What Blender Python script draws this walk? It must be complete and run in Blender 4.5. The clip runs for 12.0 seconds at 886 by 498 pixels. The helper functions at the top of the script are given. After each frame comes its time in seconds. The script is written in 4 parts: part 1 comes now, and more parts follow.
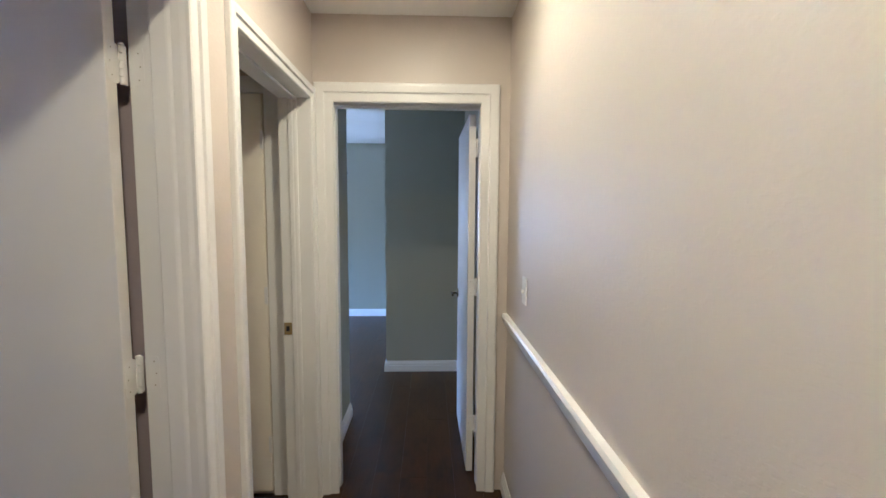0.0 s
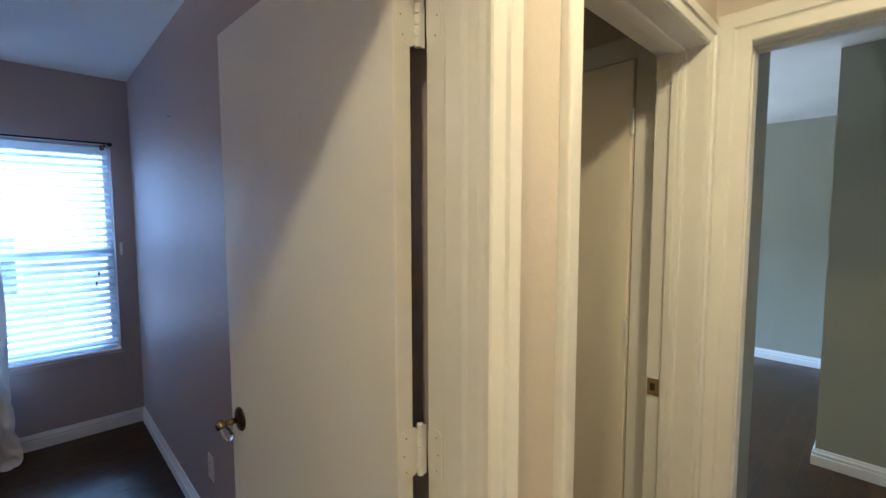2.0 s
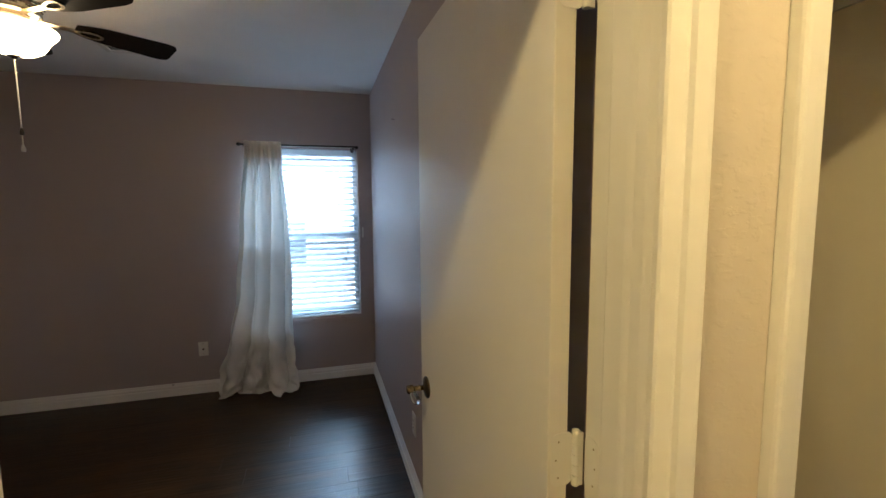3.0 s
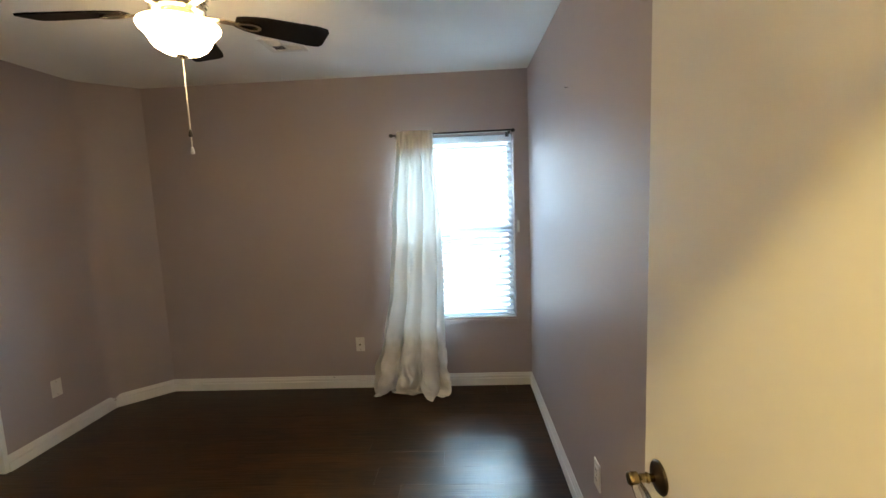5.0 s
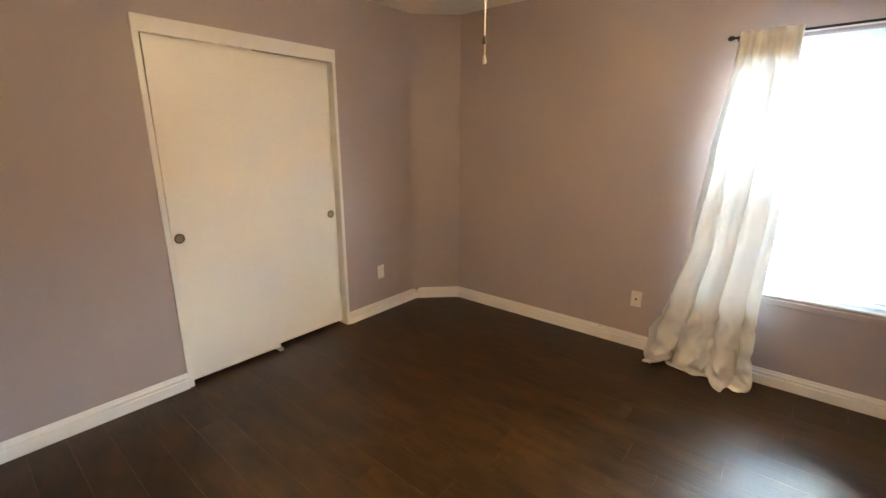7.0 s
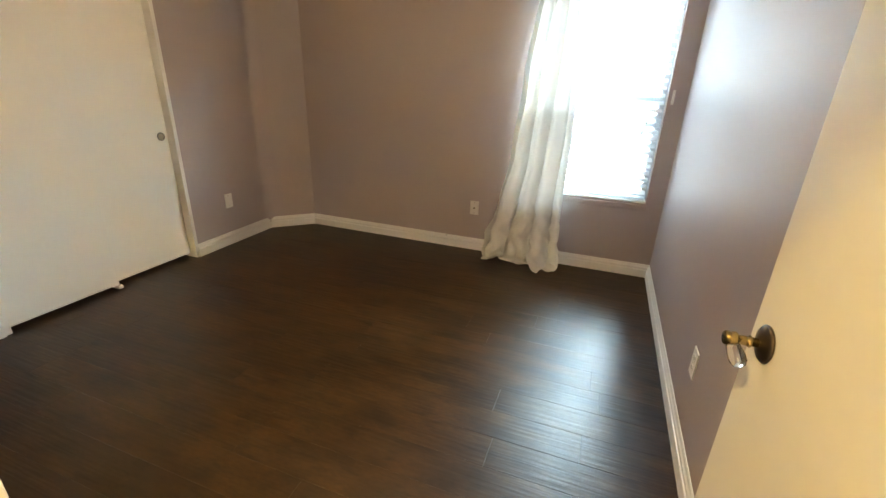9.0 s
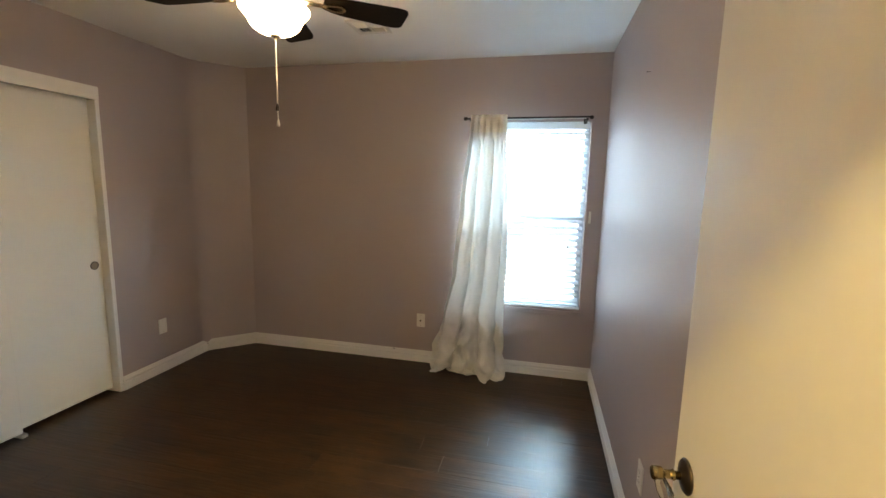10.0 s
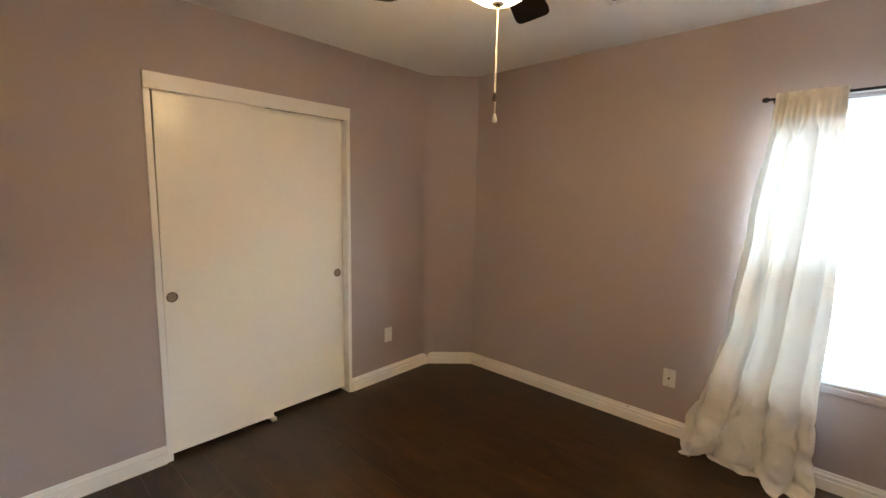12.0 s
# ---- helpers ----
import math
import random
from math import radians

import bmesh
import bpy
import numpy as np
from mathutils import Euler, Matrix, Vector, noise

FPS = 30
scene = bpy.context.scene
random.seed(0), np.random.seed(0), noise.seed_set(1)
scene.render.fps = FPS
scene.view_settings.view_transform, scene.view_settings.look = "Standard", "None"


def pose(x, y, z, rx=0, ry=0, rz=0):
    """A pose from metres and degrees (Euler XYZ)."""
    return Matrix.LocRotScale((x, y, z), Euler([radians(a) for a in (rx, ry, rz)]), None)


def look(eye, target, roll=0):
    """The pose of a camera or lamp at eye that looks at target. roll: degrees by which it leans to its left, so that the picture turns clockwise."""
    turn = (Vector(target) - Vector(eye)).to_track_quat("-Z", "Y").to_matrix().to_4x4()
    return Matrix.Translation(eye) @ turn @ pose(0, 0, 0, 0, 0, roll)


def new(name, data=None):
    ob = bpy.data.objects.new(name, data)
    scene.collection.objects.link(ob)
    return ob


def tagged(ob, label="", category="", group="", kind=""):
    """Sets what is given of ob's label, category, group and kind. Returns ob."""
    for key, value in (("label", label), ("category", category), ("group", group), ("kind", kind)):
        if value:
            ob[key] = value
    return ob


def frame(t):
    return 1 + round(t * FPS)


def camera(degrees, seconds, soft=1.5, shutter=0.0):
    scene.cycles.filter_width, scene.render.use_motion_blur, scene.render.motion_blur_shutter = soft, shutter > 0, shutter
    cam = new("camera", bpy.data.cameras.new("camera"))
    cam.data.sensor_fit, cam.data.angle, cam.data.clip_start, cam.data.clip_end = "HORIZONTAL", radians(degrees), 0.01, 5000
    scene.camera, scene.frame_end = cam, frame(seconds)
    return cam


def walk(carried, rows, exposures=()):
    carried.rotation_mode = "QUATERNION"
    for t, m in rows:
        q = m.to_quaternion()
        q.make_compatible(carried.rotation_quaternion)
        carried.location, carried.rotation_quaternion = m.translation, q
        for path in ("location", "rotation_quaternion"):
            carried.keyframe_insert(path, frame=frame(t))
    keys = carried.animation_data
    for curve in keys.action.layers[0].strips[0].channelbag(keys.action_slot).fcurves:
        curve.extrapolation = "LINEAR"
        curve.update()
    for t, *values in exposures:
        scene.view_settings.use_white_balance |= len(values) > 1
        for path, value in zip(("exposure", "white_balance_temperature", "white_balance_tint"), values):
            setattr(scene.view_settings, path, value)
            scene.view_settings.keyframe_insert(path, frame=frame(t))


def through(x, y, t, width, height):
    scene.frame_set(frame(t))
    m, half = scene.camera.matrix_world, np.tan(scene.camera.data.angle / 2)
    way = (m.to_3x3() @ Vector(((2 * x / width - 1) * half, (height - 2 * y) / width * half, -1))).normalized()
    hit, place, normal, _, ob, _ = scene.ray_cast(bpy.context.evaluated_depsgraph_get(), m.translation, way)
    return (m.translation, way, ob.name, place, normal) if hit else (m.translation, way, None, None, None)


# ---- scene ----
cam = camera(91.9, 12.0)
PATH = [
    (0, (0.082, 0.023, 1.491), (0.148, 2.015, 1.322), 0.3),
    (0.5, (0.11, 0.24, 1.504), (0.032, 2.231, 1.329), 0.2),
    (1, (0.069, 0.418, 1.489), (-0.349, 2.366, 1.315), -0.3),
    (1.5, (-0.032, 0.547, 1.498), (-0.949, 2.318, 1.353), -0.6),
    (2, (-0.075, 0.605, 1.504), (-1.513, 1.987, 1.353), -0.1),
    (2.5, (-0.078, 0.679, 1.494), (-1.843, 1.603, 1.328), -0.1),
    (3, (-0.059, 0.701, 1.496), (-1.972, 1.25, 1.3), -0.4),
    (3.2, (-0.077, 0.725, 1.499), (-2.021, 1.149, 1.293), -0.4),
    (4.8, (-0.459, 0.652, 1.522), (-2.444, 0.635, 1.273), -1.8),
    (5, (-0.503, 0.623, 1.513), (-2.487, 0.53, 1.28), -2.3),
    (5.5, (-0.645, 0.605, 1.505), (-2.579, 0.142, 1.297), -3.0),
    (6, (-0.744, 0.588, 1.509), (-2.513, -0.312, 1.262), -2.1),
    (6.5, (-0.772, 0.566, 1.483), (-2.341, -0.623, 1.131), -1.2),
    (6.7, (-0.774, 0.551, 1.475), (-2.268, -0.712, 1.061), -1.0),
    (8.3, (-0.655, 0.541, 1.336), (-2.213, -0.388, 0.493), 1.0),
    (8.5, (-0.61, 0.608, 1.318), (-2.217, -0.235, 0.475), 0.9),
    (8.8, (-0.559, 0.643, 1.318), (-2.251, -0.051, 0.508), 1.7),
    (9, (-0.54, 0.693, 1.337), (-2.29, 0.061, 0.604), 2.0),
    (9.5, (-0.505, 0.713, 1.411), (-2.382, 0.218, 0.928), 2.2),
    (10, (-0.472, 0.701, 1.485), (-2.402, 0.266, 1.197), 1.3),
    (10.5, (-0.474, 0.672, 1.511), (-2.396, 0.154, 1.313), 0.4),
    (11, (-0.568, 0.658, 1.507), (-2.413, -0.094, 1.336), -0.5),
    (11.5, (-0.795, 0.572, 1.505), (-2.444, -0.547, 1.331), -0.0),
    (12, (-0.969, 0.458, 1.487), (-2.426, -0.889, 1.235), 1.0),
]
EXPOSURES = [
    (0.0, 3.04, 4260, 25),
    (1.0, 3.0, 4350, 25),
    (1.5, 3.05, 4400, 21),
    (2.0, 3.02, 4800, 17),
    (2.5, 2.97, 5650, 12),
    (3.2, 2.95, 6000, 10),
    (4.8, 4.01, 6600, 4),
    (5.5, 4.26, 6800, 6),
    (6.5, 4.71, 7700, 16),
    (8.5, 5.04, 7650, 5),
    (9.5, 4.3, 7250, 7),
    (10.5, 4.21, 6950, 8),
    (11.2, 4.31, 7250, 11),
    (12.0, 4.59, 7650, 13),
]
walk(cam, [(t, look(eye, target, roll)) for t, eye, target, roll in PATH], EXPOSURES)

# ---- world and lights ----
world = bpy.data.worlds.new("world")
scene.world = world
world.use_nodes = True
wn = world.node_tree
sky = wn.nodes.new("ShaderNodeTexSky")
sky.sky_type = "NISHITA"
sky.sun_disc = False
sky.sun_elevation = radians(48)
sky.sun_rotation = radians(115)
wn.links.new(sky.outputs[0], wn.nodes["Background"].inputs[0])
wn.nodes["Background"].inputs[1].default_value = 0.12

sun = new("sun", bpy.data.lights.new("sun", "SUN"))
sun.data.energy, sun.data.angle, sun.data.color = 4.5, radians(0.5), (1.0, 0.95, 0.88)
sun.matrix_world = look((6, -3, 8), (0, 0, 0))

WARM = (1.0, 0.72, 0.28)


def area_lamp(name, m, sx, sy, watts, color, shape="RECTANGLE"):
    d = bpy.data.lights.new(name, "AREA")
    d.shape, d.size, d.size_y, d.energy, d.color = shape, sx, sy, watts, color
    ob = new(name, d)
    ob.matrix_world = m
    return ob


# added area lamps outside the windows, standing in for the sky's daylight
# large panel hung outdoors, above what shows through the blind
area_lamp("sky_lamp_bedroom", look((-7.9, 3.9, 4.9), (-3.9, 0.6, 1.3)), 8.0, 4.4, 840, (0.56, 0.80, 1.0))
area_lamp("sky_lamp_far_room", look((-2.07, 6.31, 1.4), (-2.07, 5.0, 1.3)), 1.2, 1.05, 1.9, (1.0, 0.98, 0.66))
# this one lights the room through an added, unseen west window
area_lamp("sky_lamp_far_room", look((-3.92, 4.7, 1.42), (-2.0, 4.7, 1.3)), 1.35, 1.05, 3.7, (1.0, 0.98, 0.66))
# two downlights in the hall's ceiling
area_lamp("downlight_hall", pose(-0.06, 0.15, 2.436), 0.13, 0.13, 2.0, WARM, "DISK")
# the one bulb that burns in the fan's open glass bowl
bulb = new("fan_bulb", bpy.data.lights.new("fan_bulb", "POINT"))
bulb.data.energy, bulb.data.color, bulb.data.shadow_soft_size = 0.75, (1.0, 0.74, 0.42), 0.022
bulb.matrix_world = pose(-2.062, -0.430, 2.452 - 0.308)
area_lamp("downlight_hall", pose(0.03, 1.37, 2.436), 0.13, 0.13, 1.8, WARM, "DISK")


# ---- materials ----
def material(name, color, rough=0.5, metal=0.0, var=0.08, scale=3.0, bump=0.0, bump_scale=200.0, stretch=(1, 1, 1), spec=0.5, random_tone=0.0, grain=0.0, grain_scale=40.0):
    m = bpy.data.materials.new(name)
    m.use_nodes = True
    nt = m.node_tree
    n, l = nt.nodes, nt.links
    b = n["Principled BSDF"]
    b.inputs["Roughness"].default_value = rough
    b.inputs["Metallic"].default_value = metal
    b.inputs["Specular IOR Level"].default_value = spec
    tc = n.new("ShaderNodeTexCoord")
    mp = n.new("ShaderNodeMapping")
    mp.inputs["Scale"].default_value = stretch
    l.new(tc.outputs["Object"], mp.inputs["Vector"])
    big = n.new("ShaderNodeTexNoise")
    big.inputs["Scale"].default_value = scale
    big.inputs["Detail"].default_value = 4
    l.new(mp.outputs[0], big.inputs["Vector"])
    ramp = n.new("ShaderNodeMapRange")
    ramp.inputs["From Min"].default_value, ramp.inputs["From Max"].default_value = 0.25, 0.75
    ramp.inputs["To Min"].default_value, ramp.inputs["To Max"].default_value = 1 - var, 1 + var
    l.new(big.outputs["Fac"], ramp.inputs["Value"])
    value = ramp.outputs[0]
    if grain:
        fine = n.new("ShaderNodeTexNoise")
        fine.inputs["Scale"].default_value = grain_scale
        fine.inputs["Detail"].default_value = 3
        l.new(mp.outputs[0], fine.inputs["Vector"])
        r2 = n.new("ShaderNodeMapRange")
        r2.inputs["From Min"].default_value, r2.inputs["From Max"].default_value = 0.3, 0.7
        r2.inputs["To Min"].default_value, r2.inputs["To Max"].default_value = 1 - grain, 1 + grain
        l.new(fine.outputs["Fac"], r2.inputs["Value"])
        mu = n.new("ShaderNodeMath")
        mu.operation = "MULTIPLY"
        l.new(value, mu.inputs[0])
        l.new(r2.outputs[0], mu.inputs[1])
        value = mu.outputs[0]
    if random_tone:
        oi = n.new("ShaderNodeObjectInfo")
        r3 = n.new("ShaderNodeMapRange")
        r3.inputs["To Min"].default_value, r3.inputs["To Max"].default_value = 1 - random_tone, 1 + random_tone
        l.new(oi.outputs["Random"], r3.inputs["Value"])
        mu = n.new("ShaderNodeMath")
        mu.operation = "MULTIPLY"
        l.new(value, mu.inputs[0])
        l.new(r3.outputs[0], mu.inputs[1])
        value = mu.outputs[0]
    vm = n.new("ShaderNodeVectorMath")
    vm.operation = "SCALE"
    vm.inputs[0].default_value = color
    l.new(value, vm.inputs["Scale"])
    l.new(vm.outputs[0], b.inputs["Base Color"])
    # gloss varies with the wear
    rr = n.new("ShaderNodeMapRange")
    rr.inputs["To Min"].default_value, rr.inputs["To Max"].default_value = rough * 0.88, min(1, rough * 1.12)
    l.new(big.outputs["Fac"], rr.inputs["Value"])
    l.new(rr.outputs[0], b.inputs["Roughness"])
    if bump:
        bn = n.new("ShaderNodeTexNoise")
        bn.inputs["Scale"].default_value = bump_scale
        bn.inputs["Detail"].default_value = 3
        l.new(mp.outputs[0], bn.inputs["Vector"])
        bp = n.new("ShaderNodeBump")
        bp.inputs["Strength"].default_value = bump
        bp.inputs["Distance"].default_value = 0.003
        l.new(bn.outputs["Fac"], bp.inputs["Height"])
        l.new(bp.outputs[0], b.inputs["Normal"])
    return m


def wood_floor():
    m = material("dark_walnut_plank", (0.042, 0.0182, 0.0050), rough=0.30, spec=0.34, var=0.55, scale=1.5, stretch=(7, 2.6, 1), random_tone=0.16, grain=0.14, grain_scale=14)
    nt = m.node_tree
    n, l = nt.nodes, nt.links
    tc = n.new("ShaderNodeTexCoord")
    mp = n.new("ShaderNodeMapping")
    mp.inputs["Scale"].default_value = (70, 3.5, 1)
    l.new(tc.outputs["Object"], mp.inputs["Vector"])
    ns = n.new("ShaderNodeTexNoise")
    ns.inputs["Scale"].default_value = 1.0
    ns.inputs["Detail"].default_value = 3
    l.new(mp.outputs[0], ns.inputs["Vector"])
    bp = n.new("ShaderNodeBump")
    bp.inputs["Strength"].default_value = 0.8
    bp.inputs["Distance"].default_value = 0.0022
    l.new(ns.outputs["Fac"], bp.inputs["Height"])
    l.new(bp.outputs[0], n["Principled BSDF"].inputs["Normal"])
    # dark mineral streaks and knots
    mk = n.new("ShaderNodeMapping")
    mk.inputs["Scale"].default_value = (16, 5.5, 1)
    l.new(tc.outputs["Object"], mk.inputs["Vector"])
    kn = n.new("ShaderNodeTexNoise")
    kn.inputs["Scale"].default_value = 1.0
    kn.inputs["Detail"].default_value = 3.5
    kn.inputs["Distortion"].default_value = 0.6
    l.new(mk.outputs[0], kn.inputs["Vector"])
    kr = n.new("ShaderNodeMapRange")
    kr.inputs["From Min"].default_value, kr.inputs["From Max"].default_value = 0.50, 0.76
    kr.inputs["To Min"].default_value, kr.inputs["To Max"].default_value = 1.0, 0.45
    l.new(kn.outputs["Fac"], kr.inputs["Value"])
    base = n["Principled BSDF"].inputs["Base Color"]
    sc = n.new("ShaderNodeVectorMath")
    sc.operation = "SCALE"
    l.new(base.links[0].from_socket, sc.inputs[0])
    l.new(kr.outputs[0], sc.inputs["Scale"])
    l.new(sc.outputs[0], base)
    # each plank shows another stretch of the grain
    oi = n.new("ShaderNodeObjectInfo")
    for mapping in [x for x in n if x.bl_idname == "ShaderNodeMapping"]:
        add = n.new("ShaderNodeVectorMath")
        add.operation = "MULTIPLY_ADD"
        src = mapping.inputs["Vector"].links[0].from_socket
        cx = n.new("ShaderNodeCombineXYZ")
        for k in range(3):
            l.new(oi.outputs["Random"], cx.inputs[k])
        l.new(cx.outputs[0], add.inputs[0])
        add.inputs[1].default_value = (3.7, 31.0, 9.0)
        l.new(src, add.inputs[2])
        l.new(add.outputs[0], mapping.inputs["Vector"])
    return m


def cloth(name, color, through, fabric_scale=900):
    m = material(name, color, rough=0.9, var=0.04, scale=5, bump=0.15, bump_scale=fabric_scale, spec=0.1)
    n, l = m.node_tree.nodes, m.node_tree.links
    tr = n.new("ShaderNodeBsdfTranslucent")
    tr.inputs["Color"].default_value = (*color, 1)
    mx = n.new("ShaderNodeMixShader")
    mx.inputs[0].default_value = through
    l.new(n["Principled BSDF"].outputs[0], mx.inputs[1])
    l.new(tr.outputs[0], mx.inputs[2])
    l.new(mx.outputs[0], n["Material Output"].inputs[0])
    return m


def glass_material(name, color=(1, 1, 1), rough=0.0):
    m = bpy.data.materials.new(name)
    m.use_nodes = True
    b = m.node_tree.nodes["Principled BSDF"]
    b.inputs["Base Color"].default_value = (*color, 1)
    b.inputs["Transmission Weight"].default_value = 1.0
    b.inputs["Roughness"].default_value = rough
    b.inputs["IOR"].default_value = 1.45
    return m


def pane_material():
    m = bpy.data.materials.new("window_glass")
    m.use_nodes = True
    n, l = m.node_tree.nodes, m.node_tree.links
    tr = n.new("ShaderNodeBsdfTransparent")
    gl = n.new("ShaderNodeBsdfGlossy")
    gl.inputs["Roughness"].default_value = 0.02
    fr = n.new("ShaderNodeFresnel")
    mx = n.new("ShaderNodeMixShader")
    l.new(fr.outputs[0], mx.inputs[0])
    l.new(tr.outputs[0], mx.inputs[1])
    l.new(gl.outputs[0], mx.inputs[2])
    l.new(mx.outputs[0], n["Material Output"].inputs[0])
    return m


def screen_material():
    """Fine grey insect mesh: about half of it is open."""
    m = bpy.data.materials.new("grey_insect_mesh")
    m.use_nodes = True
    n, l = m.node_tree.nodes, m.node_tree.links
    tr = n.new("ShaderNodeBsdfTransparent")
    mx = n.new("ShaderNodeMixShader")
    mx.inputs[0].default_value = 0.36
    b = n["Principled BSDF"]
    b.inputs["Base Color"].default_value = (0.10, 0.12, 0.14, 1)
    b.inputs["Roughness"].default_value = 0.7
    l.new(tr.outputs[0], mx.inputs[1])
    l.new(b.outputs[0], mx.inputs[2])
    l.new(mx.outputs[0], n["Material Output"].inputs[0])
    return m


def glow(name, color, strength):
    m = material(name, (0.9, 0.85, 0.75), rough=0.25, var=0.05, scale=9)
    b = m.node_tree.nodes["Principled BSDF"]
    b.inputs["Emission Color"].default_value = (*color, 1)
    b.inputs["Emission Strength"].default_value = strength
    return m


def knockdown(m, amount=0.35, size=34):
    """A troweled wall texture: flat low islands on the paint."""
    n, l = m.node_tree.nodes, m.node_tree.links
    tc = n.new("ShaderNodeTexCoord")
    mp = n.new("ShaderNodeMapping")
    mp.inputs["Scale"].default_value = (1, 1, 1.9)
    l.new(tc.outputs["Object"], mp.inputs["Vector"])
    ns = n.new("ShaderNodeTexNoise")
    ns.inputs["Scale"].default_value = size
    ns.inputs["Detail"].default_value = 4
    l.new(mp.outputs[0], ns.inputs["Vector"])
    rp = n.new("ShaderNodeMapRange")
    rp.inputs["From Min"].default_value, rp.inputs["From Max"].default_value = 0.52, 0.62
    l.new(ns.outputs["Fac"], rp.inputs["Value"])
    patch = n.new("ShaderNodeTexNoise")
    patch.inputs["Scale"].default_value = 1.7
    l.new(tc.outputs["Object"], patch.inputs["Vector"])
    mu = n.new("ShaderNodeMath")
    mu.operation = "MULTIPLY"
    l.new(rp.outputs[0], mu.inputs[0])
    l.new(patch.outputs["Fac"], mu.inputs[1])
    bp = n.new("ShaderNodeBump")
    bp.inputs["Strength"].default_value = amount
    bp.inputs["Distance"].default_value = 0.003
    l.new(mu.outputs[0], bp.inputs["Height"])
    b = n["Principled BSDF"]
    if b.inputs["Normal"].links:
        l.new(b.inputs["Normal"].links[0].from_socket, bp.inputs["Normal"])
    l.new(bp.outputs[0], b.inputs["Normal"])
    return m


LAVENDER = material("lavender_wall_paint", (0.42, 0.355, 0.355), rough=0.50, var=0.03, scale=1.5, bump=0.10, bump_scale=70)
knockdown(LAVENDER, 0.10)
BEIGE = knockdown(material("beige_wall_paint", (0.62, 0.56, 0.50), rough=0.42, var=0.03, scale=1.5, bump=0.12, bump_scale=60), 0.19, 52)
SAGE = material("sage_wall_paint", (0.38, 0.368, 0.285), rough=0.5, var=0.03, scale=1.5, bump=0.2, bump_scale=55)
CREAM = material("cream_wall_paint", (0.88, 0.82, 0.70), rough=0.45, var=0.03, scale=1.5, bump=0.2, bump_scale=55)
CEILING = material("white_ceiling_paint", (0.91, 0.90, 0.88), rough=0.9, var=0.03, scale=2, bump=0.4, bump_scale=45)
TRIM = material("white_trim_enamel", (0.82, 0.81, 0.79), rough=0.3, var=0.015, scale=4)
DOOR = material("white_door_enamel", (0.80, 0.78, 0.75), rough=0.36, var=0.03, scale=2, bump=0.08, bump_scale=30, stretch=(1, 1, 0.2))
CLOSET = material("white_satin_door_enamel", (0.88, 0.86, 0.81), rough=0.23, var=0.006, scale=2)
PLASTIC = material("white_plastic", (0.78, 0.76, 0.72), rough=0.35, var=0.02)
SLOT = material("dark_slot", (0.02, 0.02, 0.02), rough=0.7)
SUBFLOOR = material("dark_joint", (0.012, 0.007, 0.005), rough=0.8)
WOOD = wood_floor()
BLADE = material("dark_espresso_blade", (0.0045, 0.0025, 0.0018), rough=0.5, spec=0.12, var=0.3, scale=5, stretch=(1, 8, 1), grain=0.2)
NICKEL = material("brushed_nickel", (0.50, 0.44, 0.34), rough=0.25, metal=1.0, var=0.05, scale=20)
STRIKE = material("worn_brass_plate", (0.44, 0.33, 0.14), rough=0.36, metal=0.7, var=0.15, scale=40)
BRASS = material("aged_brass", (0.27, 0.21, 0.115), rough=0.26, metal=1.0, var=0.2, scale=30)
BRONZE = material("dark_bronze", (0.06, 0.045, 0.035), rough=0.35, metal=0.8, var=0.2, scale=30)
IRON = material("dark_iron", (0.02, 0.018, 0.018), rough=0.45, metal=0.6)
CURTAIN = cloth("white_sheer_cloth", (0.85, 0.84, 0.81), 0.075)
HEADING = cloth("cream_heading_tape", (0.86, 0.83, 0.74), 0.12)
SLAT = cloth("white_blind_slat", (0.86, 0.90, 0.94), 0.38, 60)
BOWL = glow("frosted_glass_bowl", (1.0, 0.73, 0.40), 2.4)
AGED = material("aged_nickel", (0.34, 0.29, 0.22), rough=0.38, metal=1.0, var=0.15, scale=40)
CHAIN = material("pale_nickel_chain", (0.82, 0.78, 0.70), rough=0.35, metal=0.4, var=0.05, scale=60)
PANE = pane_material()
MESH = screen_material()
KNOB_GLASS = glass_material("clear_knob_glass", (0.97, 0.97, 0.95))
VINYL = material("white_vinyl", (0.72, 0.76, 0.80), rough=0.4, var=0.02)
STUCCO = material("grey_blue_stucco", (0.22, 0.27, 0.32), rough=0.9, var=0.06, bump=0.5, bump_scale=40)
# ground made this pale to throw sunlight up at the bedroom ceiling
GROUND = material("pale_bounce_ground", (0.62, 0.61, 0.58), rough=0.95, var=0.2, scale=4, bump=0.5, bump_scale=60)
SHADED_GLASS = material("dark_window_glass", (0.05, 0.07, 0.10), rough=0.15)
ROOFING = material("grey_roof_shingle", (0.12, 0.11, 0.10), rough=0.9, var=0.15, scale=6)


# ---- mesh helpers ----
def obj(name, bm, mat, smooth=False):
    me = bpy.data.meshes.new(name)
    bmesh.ops.recalc_face_normals(bm, faces=bm.faces[:])
    bm.to_mesh(me)
    bm.free()
    me.materials.append(mat)
    if smooth:
        for p in me.polygons:
            p.use_smooth = True
    return new(name, me)


def part(name, bm, mat, parent, label="", smooth=False):
    ob = obj(name, bm, mat, smooth)
    ob.parent = parent
    if label:
        tagged(ob, label)
    return ob


def empty(name, m=None):
    ob = new(name)
    if m is not None:
        ob.matrix_world = m
    return ob


